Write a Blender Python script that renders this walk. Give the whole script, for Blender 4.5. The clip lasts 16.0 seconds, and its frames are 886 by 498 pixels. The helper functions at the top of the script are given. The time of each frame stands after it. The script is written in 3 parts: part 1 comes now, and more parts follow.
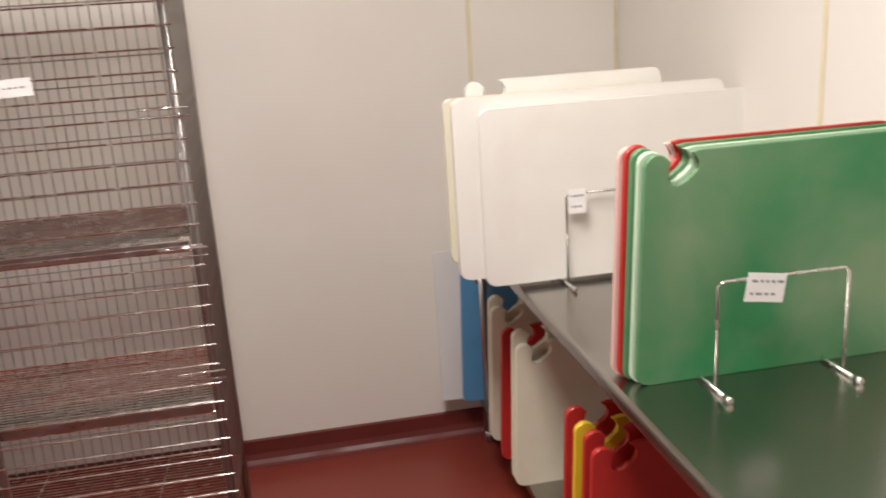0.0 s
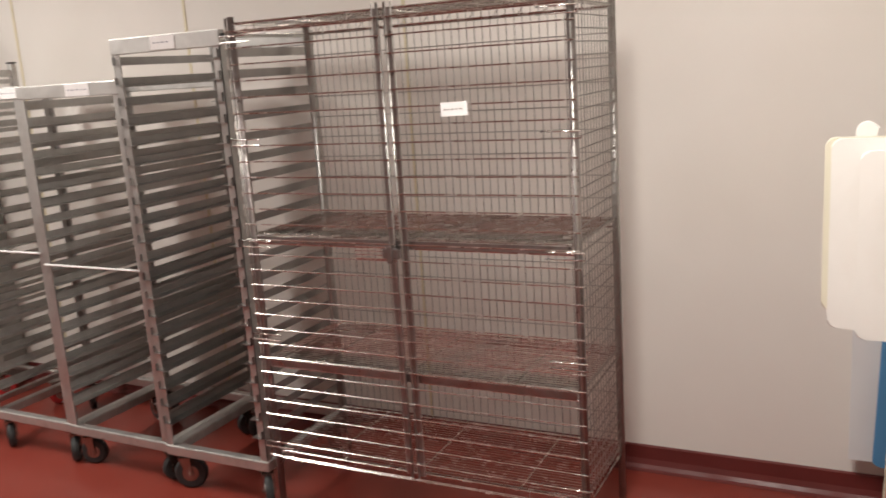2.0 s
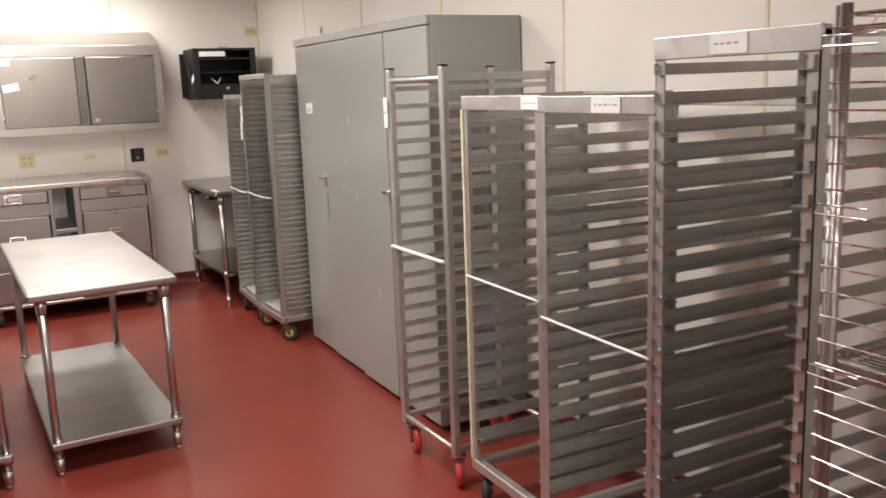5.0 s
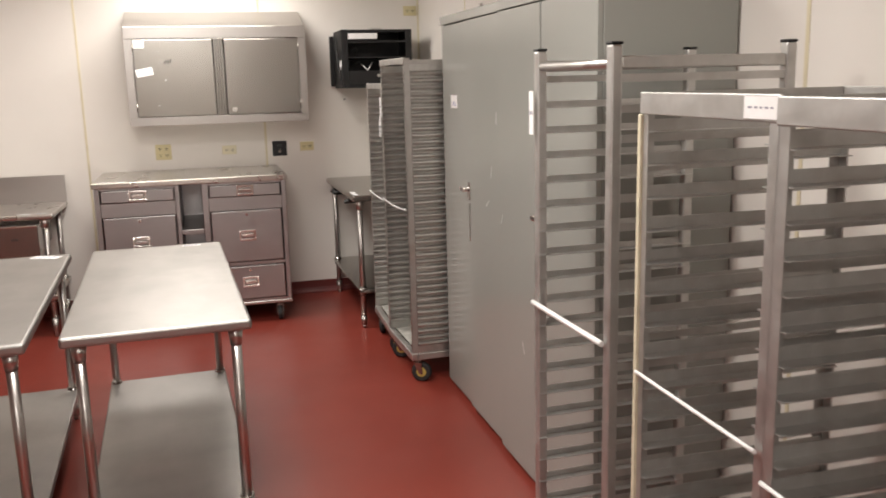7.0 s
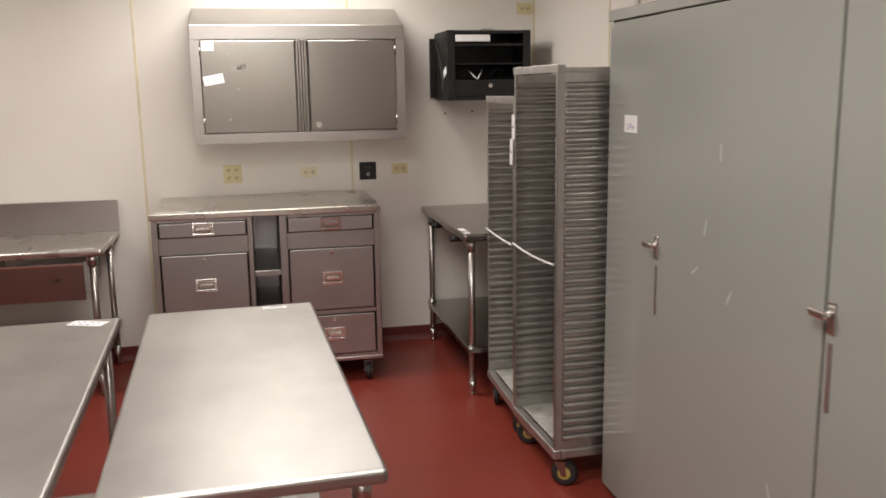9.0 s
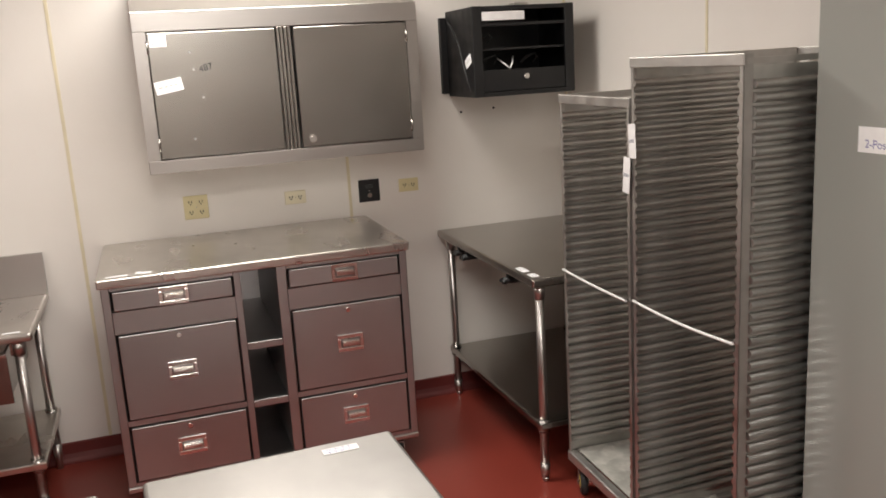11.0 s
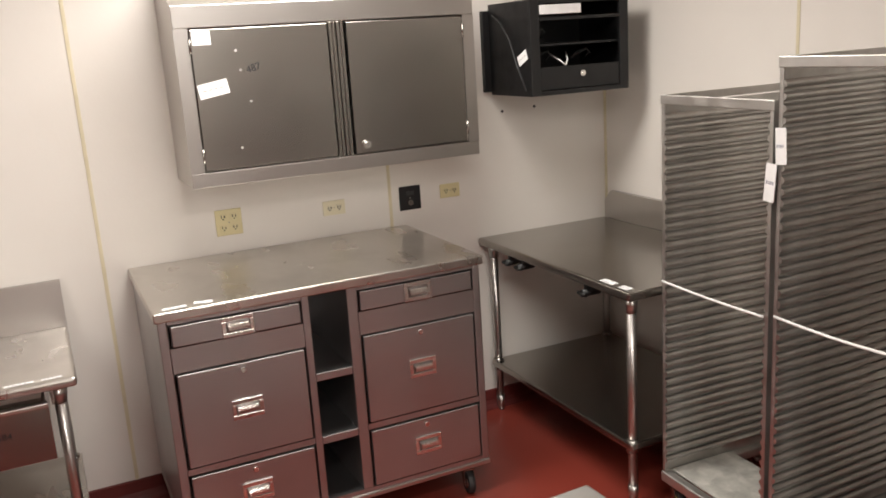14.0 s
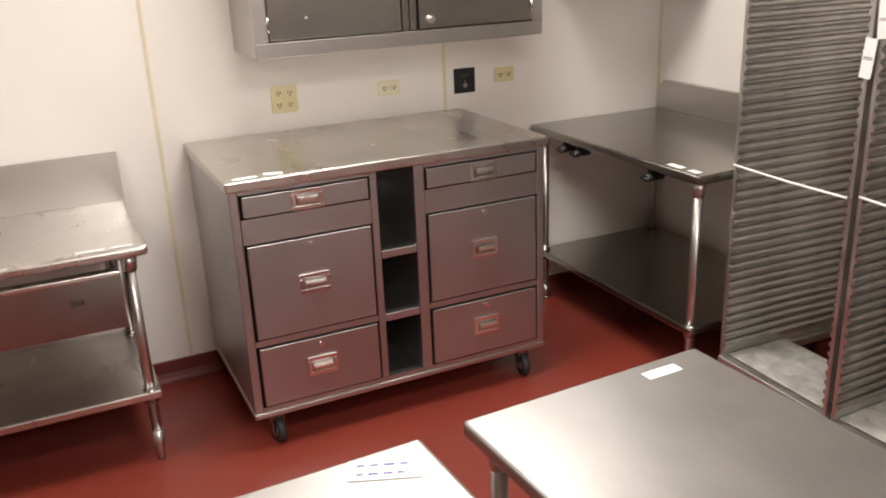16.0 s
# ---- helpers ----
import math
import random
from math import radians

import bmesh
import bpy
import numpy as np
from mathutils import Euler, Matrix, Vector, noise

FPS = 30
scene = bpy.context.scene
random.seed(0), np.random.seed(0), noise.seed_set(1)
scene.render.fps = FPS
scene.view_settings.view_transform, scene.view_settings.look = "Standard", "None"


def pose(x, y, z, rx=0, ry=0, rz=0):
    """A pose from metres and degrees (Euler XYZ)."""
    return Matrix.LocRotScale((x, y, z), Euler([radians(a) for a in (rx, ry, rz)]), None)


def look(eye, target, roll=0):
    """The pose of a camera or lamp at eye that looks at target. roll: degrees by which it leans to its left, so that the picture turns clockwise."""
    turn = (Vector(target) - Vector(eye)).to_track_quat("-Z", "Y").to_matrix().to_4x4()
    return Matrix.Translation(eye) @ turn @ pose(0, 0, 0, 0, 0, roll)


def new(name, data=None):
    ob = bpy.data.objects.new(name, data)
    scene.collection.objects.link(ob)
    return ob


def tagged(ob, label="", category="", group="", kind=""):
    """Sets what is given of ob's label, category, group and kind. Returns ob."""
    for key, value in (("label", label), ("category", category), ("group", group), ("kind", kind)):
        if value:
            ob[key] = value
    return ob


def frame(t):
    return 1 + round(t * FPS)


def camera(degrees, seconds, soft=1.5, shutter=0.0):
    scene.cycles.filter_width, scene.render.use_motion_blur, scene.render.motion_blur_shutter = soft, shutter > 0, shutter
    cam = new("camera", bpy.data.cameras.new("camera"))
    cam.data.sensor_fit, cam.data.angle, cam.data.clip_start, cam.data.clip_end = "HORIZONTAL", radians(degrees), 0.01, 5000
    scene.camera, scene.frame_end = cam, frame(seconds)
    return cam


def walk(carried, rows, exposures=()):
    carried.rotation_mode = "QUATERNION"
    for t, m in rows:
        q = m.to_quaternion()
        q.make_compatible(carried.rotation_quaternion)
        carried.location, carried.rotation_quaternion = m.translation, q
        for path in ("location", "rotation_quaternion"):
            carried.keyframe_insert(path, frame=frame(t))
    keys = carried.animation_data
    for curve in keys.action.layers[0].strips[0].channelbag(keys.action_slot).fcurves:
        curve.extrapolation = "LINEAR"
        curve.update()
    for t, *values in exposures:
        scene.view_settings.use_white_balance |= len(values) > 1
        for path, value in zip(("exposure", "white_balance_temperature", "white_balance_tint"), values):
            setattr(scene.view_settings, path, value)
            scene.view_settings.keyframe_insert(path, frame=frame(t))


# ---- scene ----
cam = camera(54.5, 16.0, soft=1.7, shutter=0.3)
PATH = [
    (0, (0.017, 0.374, 1.713), (0.352, 2.272, 1.179), -3.7),
    (0.5, (0.17, 0.404, 1.722), (0.135, 2.347, 1.251), -2.9),
    (1, (0.357, 0.311, 1.724), (-0.027, 2.228, 1.302), -2.1),
    (1.5, (0.488, 0.233, 1.719), (-0.176, 2.075, 1.309), -3.3),
    (2, (0.559, 0.213, 1.731), (-0.321, 1.96, 1.314), -3.8),
    (2.5, (0.592, 0.199, 1.715), (-0.482, 1.836, 1.308), -3.8),
    (3, (0.513, 0.304, 1.744), (-0.691, 1.844, 1.321), -3.2),
    (3.5, (0.287, 0.498, 1.749), (-1.062, 1.912, 1.324), -2.5),
    (4, (0.117, 0.724, 1.771), (-1.404, 1.947, 1.336), -3.2),
    (4.5, (-0.012, 0.97, 1.802), (-1.68, 2.0, 1.404), -2.4),
    (4.7, (-0.097, 1.013, 1.808), (-1.797, 1.992, 1.422), -2.2),
    (6.8, (-1.223, 1.67, 1.8), (-3.099, 2.251, 1.418), -1.8),
    (7, (-1.318, 1.728, 1.803), (-3.21, 2.25, 1.417), -1.4),
    (7.5, (-1.559, 1.796, 1.805), (-3.481, 2.202, 1.429), -0.8),
    (8, (-1.88, 1.727, 1.813), (-3.804, 2.131, 1.445), -0.7),
    (8.5, (-2.237, 1.689, 1.82), (-4.157, 2.103, 1.447), -0.0),
    (9, (-2.618, 1.585, 1.839), (-4.54, 1.999, 1.471), -0.9),
    (9.2, (-2.766, 1.514, 1.852), (-4.683, 1.942, 1.476), -1.6),
    (11.3, (-4.242, 1.204, 1.991), (-6.081, 1.858, 1.554), -3.2),
    (11.5, (-4.346, 1.172, 2.008), (-6.17, 1.871, 1.581), -2.9),
    (12, (-4.545, 1.025, 2.039), (-6.272, 1.95, 1.632), -3.2),
    (12.5, (-4.634, 0.893, 2.039), (-6.271, 1.959, 1.612), -3.1),
    (13, (-4.652, 0.809, 2.046), (-6.296, 1.856, 1.6), -2.9),
    (13.5, (-4.649, 0.721, 2.054), (-6.371, 1.63, 1.598), -3.3),
    (14, (-4.663, 0.652, 2.045), (-6.427, 1.469, 1.576), -3.7),
    (14.5, (-4.719, 0.493, 2.014), (-6.462, 1.346, 1.532), -5.0),
    (15, (-4.772, 0.393, 1.99), (-6.473, 1.296, 1.447), -4.7),
    (15.5, (-4.793, 0.398, 1.952), (-6.469, 1.303, 1.342), -3.7),
    (16, (-4.8, 0.377, 1.923), (-6.509, 1.173, 1.255), -2.4),
]
walk(cam, [(t, look(eye, target, roll)) for t, eye, target, roll in PATH],
     exposures=[(0, -0.1), (1.0, -0.08), (2.5, 0.05), (3.5, 0.18), (4.0, 0.18), (4.7, 0.12), (7.0, -0.1), (8.5, -0.33), (9.2, -0.38), (11.5, -0.2), (12.5, -0.18), (13.5, -0.12), (15.0, 0.03), (16.0, 0.15)])

# ---- world and lights ----
WN, WW, WE, WS, CH = 3.60, -8.72, 1.32, -4.2, 2.90
world = bpy.data.worlds.new("world")
scene.world = world
world.use_nodes = True
world.node_tree.nodes["Background"].inputs[0].default_value = (0.9, 0.88, 0.85, 1)
world.node_tree.nodes["Background"].inputs[1].default_value = 0.05
# Assumed fixtures out of view; (-7.4, -0.9) only added to brighten the west wall.
LAMPS = [(-7.75, 1.75, 51), (-7.4, -0.9, 26), (-5.2, 1.2, 44), (-3.5, 1.6, 60), (0.05, 1.45, 74)]
for lx, ly, power in LAMPS:
    lamp = bpy.data.lights.new("troffer_light", "AREA")
    lamp.shape, lamp.size, lamp.size_y = "RECTANGLE", 0.56, 1.16
    lamp.energy, lamp.color = power, (1.0, 0.955, 0.90)
    new("troffer_light", lamp).matrix_world = pose(lx, ly, CH - 0.05)


# ---- materials ----
def mat(name, color, rough=0.5, metal=0.0, vary=0.12, scale=6.0, stretch=(1, 1, 1), rvary=0.15, bump=0.0, bscale=200.0,
        dirt=None, dirt_amount=0.0, dirt_scale=2.5, dirt_from=0.5, dirt_to=0.75, per_object=0.0, coat=0.0):
    m = bpy.data.materials.new(name)
    m.use_nodes = True
    nt = m.node_tree
    n, l = nt.nodes, nt.links
    b = n["Principled BSDF"]
    b.inputs["Metallic"].default_value = metal
    b.inputs["Coat Weight"].default_value = coat
    tc = n.new("ShaderNodeTexCoord")
    mp = n.new("ShaderNodeMapping")
    mp.inputs["Scale"].default_value = stretch
    l.new(tc.outputs["Object"], mp.inputs[0])
    nz = n.new("ShaderNodeTexNoise")
    nz.inputs["Scale"].default_value, nz.inputs["Detail"].default_value = scale, 6
    l.new(mp.outputs[0], nz.inputs["Vector"])
    ramp = n.new("ShaderNodeValToRGB")
    ramp.color_ramp.elements[0].position, ramp.color_ramp.elements[1].position = 0.3, 0.7
    ramp.color_ramp.elements[0].color = (*[c * (1 - vary) for c in color], 1)
    ramp.color_ramp.elements[1].color = (*[min(1, c * (1 + vary)) for c in color], 1)
    l.new(nz.outputs["Fac"], ramp.inputs[0])
    out = ramp.outputs[0]
    if dirt:
        nd = n.new("ShaderNodeTexNoise")
        nd.inputs["Scale"].default_value, nd.inputs["Detail"].default_value, nd.inputs["Distortion"].default_value = dirt_scale, 4, 0.3
        l.new(tc.outputs["Object"], nd.inputs["Vector"])
        rd = n.new("ShaderNodeMapRange")
        rd.inputs[1].default_value, rd.inputs[2].default_value, rd.inputs[4].default_value = dirt_from, dirt_to, dirt_amount
        l.new(nd.outputs["Fac"], rd.inputs[0])
        mx = n.new("ShaderNodeMix")
        mx.data_type = "RGBA"
        mx.inputs[7].default_value = (*dirt, 1)
        l.new(rd.outputs[0], mx.inputs[0])
        l.new(out, mx.inputs[6])
        out = mx.outputs[2]
    if per_object:
        oi = n.new("ShaderNodeObjectInfo")
        mr = n.new("ShaderNodeMapRange")
        mr.inputs[3].default_value, mr.inputs[4].default_value = 1 - per_object, 1 + per_object
        l.new(oi.outputs["Random"], mr.inputs[0])
        hs = n.new("ShaderNodeHueSaturation")
        l.new(mr.outputs[0], hs.inputs["Value"])
        l.new(out, hs.inputs["Color"])
        out = hs.outputs[0]
    l.new(out, b.inputs["Base Color"])
    nr = n.new("ShaderNodeTexNoise")
    nr.inputs["Scale"].default_value, nr.inputs["Detail"].default_value = scale * 1.7, 5
    l.new(mp.outputs[0], nr.inputs["Vector"])
    rr = n.new("ShaderNodeMapRange")
    rr.inputs[1].default_value, rr.inputs[2].default_value = 0.3, 0.7
    rr.inputs[3].default_value, rr.inputs[4].default_value = max(0.03, rough - rvary), min(1, rough + rvary)
    l.new(nr.outputs["Fac"], rr.inputs[0])
    l.new(rr.outputs[0], b.inputs["Roughness"])
    if bump:
        nb = n.new("ShaderNodeTexNoise")
        nb.inputs["Scale"].default_value, nb.inputs["Detail"].default_value = bscale, 3
        l.new(mp.outputs[0], nb.inputs["Vector"])
        bp = n.new("ShaderNodeBump")
        bp.inputs["Strength"].default_value, bp.inputs["Distance"].default_value = bump, 0.002
        l.new(nb.outputs["Fac"], bp.inputs["Height"])
        l.new(bp.outputs[0], b.inputs["Normal"])
    return m


WALL = mat("wall_panel", (0.77, 0.73, 0.68), 0.42, vary=0.03, scale=1.5, rvary=0.08, bump=0.12, bscale=90, dirt=(0.6, 0.54, 0.45), dirt_amount=0.22, dirt_scale=1.1)
SEAM = mat("seam_strip", (0.68, 0.61, 0.43), 0.5, vary=0.08, scale=9)
CEIL = mat("ceiling_paint", (0.68, 0.66, 0.62), 0.8, vary=0.04)
FLOOR = mat("red_epoxy", (0.215, 0.036, 0.024), 0.33, vary=0.08, scale=1.4, rvary=0.05, bump=0.15, bscale=120, dirt=(0.16, 0.03, 0.022), dirt_amount=0.45, dirt_scale=0.8)
BASE = mat("red_cove", (0.13, 0.02, 0.017), 0.5, vary=0.12, scale=4, bump=0.2, bscale=80)
STEEL = mat("stainless", (0.52, 0.495, 0.47), 0.33, 1.0, vary=0.02, scale=2.0, stretch=(1, 1, 2), rvary=0.02, dirt=(0.47, 0.44, 0.41), dirt_amount=0.25, dirt_scale=1.6)
STEEL_TOP = mat("worn_stainless", (0.62, 0.59, 0.55), 0.30, 1.0, vary=0.04, scale=2.5, stretch=(1, 2, 1), rvary=0.05, dirt=(0.36, 0.335, 0.31), dirt_amount=0.5, dirt_scale=2.6)
STEEL_DARK = mat("dull_stainless", (0.38, 0.36, 0.335), 0.25, 1.0, vary=0.03, scale=2.0, stretch=(1, 1, 2), rvary=0.02, dirt=(0.32, 0.30, 0.27), dirt_amount=0.4, dirt_scale=1.8)
DRAWER = mat("brushed_drawer_steel", (0.47, 0.455, 0.455), 0.40, 1.0, vary=0.02, scale=2.0, stretch=(1, 1, 2), rvary=0.02, dirt=(0.40, 0.375, 0.37), dirt_amount=0.4, dirt_scale=3)
ALU = mat("aluminium", (0.58, 0.56, 0.535), 0.46, 1.0, vary=0.08, scale=7, rvary=0.10, dirt=(0.36, 0.33, 0.30), dirt_amount=0.5, dirt_scale=7, per_object=0.06)
ALU_OLD = mat("oxidised_aluminium", (0.54, 0.53, 0.51), 0.46, 0.9, vary=0.10, scale=9, rvary=0.10, dirt=(0.33, 0.31, 0.29), dirt_amount=0.6, dirt_scale=9, per_object=0.08)
CAGE = mat("dull_cage_wire", (0.42, 0.405, 0.385), 0.38, 1.0, vary=0.12, scale=14, rvary=0.08, dirt=(0.26, 0.22, 0.20), dirt_amount=0.5, dirt_scale=9)
RUN = mat("runner_aluminium", (0.60, 0.59, 0.565), 0.38, 1.0, vary=0.10, scale=7, rvary=0.10, dirt=(0.28, 0.27, 0.26), dirt_amount=0.6, dirt_scale=6, per_object=0.10)
RUN_D = mat("dull_runner_aluminium", (0.36, 0.35, 0.34), 0.38, 1.0, vary=0.10, scale=7, rvary=0.10, dirt=(0.28, 0.27, 0.26), dirt_amount=0.6, dirt_scale=6, per_object=0.10)
TABLE_TOP = mat("scuffed_table_steel", (0.42, 0.405, 0.385), 0.42, 1.0, vary=0.06, scale=2.5, stretch=(1, 2, 1), rvary=0.025, dirt=(0.31, 0.30, 0.285), dirt_amount=0.6, dirt_scale=3.0, dirt_from=0.4)
CHROME = mat("chrome_wire", (0.66, 0.64, 0.61), 0.24, 1.0, vary=0.10, scale=14, rvary=0.08, dirt=(0.38, 0.33, 0.30), dirt_amount=0.4, dirt_scale=12)
BRIGHT = mat("bright_chrome", (0.80, 0.78, 0.75), 0.22, 1.0, vary=0.04, rvary=0.04)
RUSTY = mat("tarnished_bar", (0.30, 0.27, 0.26), 0.40, 0.95, vary=0.15, scale=16, dirt=(0.20, 0.11, 0.09), dirt_amount=0.5, dirt_scale=8)
LOCKER = mat("grey_locker_paint", (0.30, 0.305, 0.28), 0.21, vary=0.025, scale=1.2, rvary=0.015, dirt=(0.28, 0.285, 0.26), dirt_amount=0.2, dirt_scale=0.9)
BLACK = mat("black_paint", (0.005, 0.005, 0.0055), 0.5, vary=0.2, scale=8, rvary=0.1)
DARK = mat("dark_inside", (0.03, 0.03, 0.032), 0.6, vary=0.15)
RUBBER = mat("black_rubber", (0.02, 0.02, 0.02), 0.6, vary=0.2, scale=30)
REDWHEEL = mat("red_polyurethane", (0.42, 0.03, 0.03), 0.4, vary=0.1, scale=20)
YELLOW = mat("yellow_hub", (0.45, 0.33, 0.08), 0.5, vary=0.15, scale=20)
TRAY = mat("dusty_tray", (0.42, 0.41, 0.37), 0.6, 0.2, vary=0.25, scale=14, dirt=(0.62, 0.60, 0.55), dirt_amount=0.7, dirt_scale=20)
CREAM_EDGE = mat("yellowed_strip", (0.58, 0.53, 0.39), 0.5, vary=0.2, scale=12)
IVORY = mat("ivory_plastic", (0.66, 0.58, 0.34), 0.4, vary=0.05)
PALE = mat("pale_plastic", (0.74, 0.68, 0.50), 0.4, vary=0.04)
PAPER = mat("paper_label", (0.84, 0.83, 0.82), 0.6, vary=0.04, scale=30)
INK = mat("ink", (0.28, 0.28, 0.33), 0.7)
MARKER = mat("black_marker", (0.015, 0.015, 0.018), 0.6)
BLUEINK = mat("blue_ink", (0.10, 0.10, 0.32), 0.7)
PLASTIC_W = mat("white_plastic_rod", (0.8, 0.79, 0.77), 0.4, vary=0.03)
HDPE = mat("white_board", (0.75, 0.73, 0.69), 0.45, vary=0.03, scale=5, bump=0.15, bscale=160, dirt=(0.55, 0.48, 0.40), dirt_amount=0.35, dirt_scale=3)
HDPE_C = mat("cream_board", (0.72, 0.68, 0.54), 0.45, vary=0.04, scale=5, bump=0.15, bscale=160, dirt=(0.55, 0.47, 0.34), dirt_amount=0.35, dirt_scale=4)
GREEN = mat("green_board", (0.025, 0.20, 0.07), 0.42, vary=0.06, scale=6, bump=0.2, bscale=140, dirt=(0.20, 0.29, 0.17), dirt_amount=0.95, dirt_scale=2.2, dirt_from=0.40, dirt_to=0.62)
GREEN_L = mat("mint_board", (0.50, 0.66, 0.48), 0.45, vary=0.04, scale=6)
RED = mat("red_board", (0.46, 0.025, 0.022), 0.42, vary=0.06, scale=6, bump=0.15, bscale=140)
PINK = mat("pale_pink_board", (0.70, 0.45, 0.40), 0.45, vary=0.04)
BLUE = mat("blue_board", (0.10, 0.30, 0.55), 0.42, vary=0.05, scale=6)
YELLOWB = mat("yellow_board", (0.75, 0.50, 0.03), 0.42, vary=0.05, scale=6)
SCUFF = mat("pale_scuff", (0.40, 0.40, 0.37), 0.5, vary=0.2, scale=60)
FROST = mat("frosted_sheet", (0.74, 0.74, 0.74), 0.5, vary=0.02)


# ---- builders ----
def box(bm, x0, y0, z0, x1, y1, z1, bevel=0.0, seg=2):
    """Adds a box, its edges rounded by bevel."""
    vs = [bm.verts.new((x, y, z)) for x in (x0, x1) for y in (y0, y1) for z in (z0, z1)]
    fs = [bm.faces.new([vs[i] for i in q]) for q in ((0, 1, 3, 2), (4, 6, 7, 5), (0, 4, 5, 1), (2, 3, 7, 6), (0, 2, 6, 4), (1, 5, 7, 3))]
    if bevel:
        es = list({e for f in fs for e in f.edges})
        bmesh.ops.bevel(bm, geom=es, offset=bevel, segments=seg, profile=0.5, affect="EDGES")
    return bm


def tube(bm, p, q, r, n=8, r2=None):
    """Adds a capped round bar from p to q."""
    p, q = Vector(p), Vector(q)
    d = (q - p).normalized()
    u = d.orthogonal().normalized()
    v = d.cross(u)
    r2 = r if r2 is None else r2
    a = [bm.verts.new(p + r * (u * math.cos(t) + v * math.sin(t))) for t in (2 * math.pi * k / n for k in range(n))]
    b = [bm.verts.new(q + r2 * (u * math.cos(t) + v * math.sin(t))) for t in (2 * math.pi * k / n for k in range(n))]
    for k in range(n):
        f = bm.faces.new((a[k], a[(k + 1) % n], b[(k + 1) % n], b[k]))
        f.smooth = n > 7
    bm.faces.new(a[::-1])
    bm.faces.new(b)
    return bm


def rod(bm, points, r, n=8):
    """Adds one bent round bar through the points."""
    pts = [Vector(p) for p in points]
    rings, u = [], None
    for k, p in enumerate(pts):
        d = (pts[min(k + 1, len(pts) - 1)] - pts[max(k - 1, 0)]).normalized()
        u = d.orthogonal().normalized() if u is None else (u - d * u.dot(d)).normalized()
        v = d.cross(u)
        rings.append([bm.verts.new(p + r * (u * math.cos(t) + v * math.sin(t))) for t in (2 * math.pi * i / n for i in range(n))])
    for a, b in zip(rings, rings[1:]):
        for i in range(n):
            bm.faces.new((a[i], a[(i + 1) % n], b[(i + 1) % n], b[i])).smooth = True
    bm.faces.new(rings[0][::-1])
    bm.faces.new(rings[-1])
    return bm


def extrude(bm, outline, axis, a, b):
    """Adds a prism: outline in the plane across axis ('x': (y, z), 'y': (x, z), 'z': (x, y)), from a to b."""
    def at(u, v, w):
        return {"x": (w, u, v), "y": (u, w, v), "z": (u, v, w)}[axis]
    lo = [bm.verts.new(at(u, v, a)) for u, v in outline]
    hi = [bm.verts.new(at(u, v, b)) for u, v in outline]
    k = len(outline)
    for i in range(k):
        bm.faces.new((lo[i], lo[(i + 1) % k], hi[(i + 1) % k], hi[i]))
    bm.faces.new(lo[::-1])
    bm.faces.new(hi)
    return bm


def mesh(name, bm, material):
    bmesh.ops.recalc_face_normals(bm, faces=bm.faces)
    me = bpy.data.meshes.new(name)
    bm.to_mesh(me)
    bm.free()
    me.materials.append(material)
    return me


def part(name, bm, material, parent, label=""):
    ob = new(name, mesh(name, bm, material))
    ob.parent = parent
    return tagged(ob, label)


def piece(name, me, parent, at):
    ob = new(name, me)
    ob.parent = parent
    ob.location = at
    return ob


def thing(name, m, label, category, group=""):
    ob = new(name)
    ob.empty_display_size = 0.1
    ob.matrix_world = m
    return tagged(ob, label, category, group)


def B(*a, **k):
    return box(bmesh.new(), *a, **k)


def T(*a, **k):
    return tube(bmesh.new(), *a, **k)


def structure(name, bm, material, label="", category=""):
    return tagged(new(name, mesh(name, bm, material)), label, category, kind="structure")


def writing(text, size, parent, m, material):
    """Flat letters as a mesh part of parent."""
    cu = bpy.data.curves.new("writing", "FONT")
    cu.body, cu.size, cu.align_x, cu.align_y = text, size, "CENTER", "CENTER"
    tmp = new("writing", cu)
    me = bpy.data.meshes.new_from_object(tmp.evaluated_get(bpy.context.evaluated_depsgraph_get()))
    bpy.data.objects.remove(tmp)
    me.materials.clear()
    me.materials.append(material)
    ob = new("writing", me)
    ob.parent = parent
    ob.matrix_basis = m
    return ob


# ---- structure ----
structure("floor", B(WW - 0.15, WS - 0.15, -0.1, WE + 0.15, WN + 0.15, 0), FLOOR, "red epoxy floor with a worn satin sheen", "floor")
structure("wall_north", B(WW - 0.15, WN, 0, WE + 0.15, WN + 0.12, CH), WALL, "white washable panel wall", "wall")
# South wall is unseen, set far back to cut bounce and front light.
structure("unseen_wall_south", B(WW - 0.15, WS - 0.12, 0, WE + 0.15, WS, CH), WALL, "white washable panel wall", "wall")
structure("wall_west", B(WW - 0.12, WS, 0, WW, WN, CH), WALL, "white washable panel wall", "wall")
structure("wall_east", B(WE, WS, 0, WE + 0.12, WN, CH), WALL, "white washable panel wall", "wall")
structure("ceiling", B(WW - 0.15, WS - 0.15, CH, WE + 0.15, WN + 0.15, CH + 0.1), CEIL, "white ceiling", "ceiling")


def cove(h=0.105, d=0.012, c=0.035):
    return [(0, 0.001), (c + d, 0.001), (c * 0.55 + d, 0.008), (c * 0.2 + d, 0.022), (d, 0.045), (d, h - 0.004), (d * 0.5, h), (0, h)]


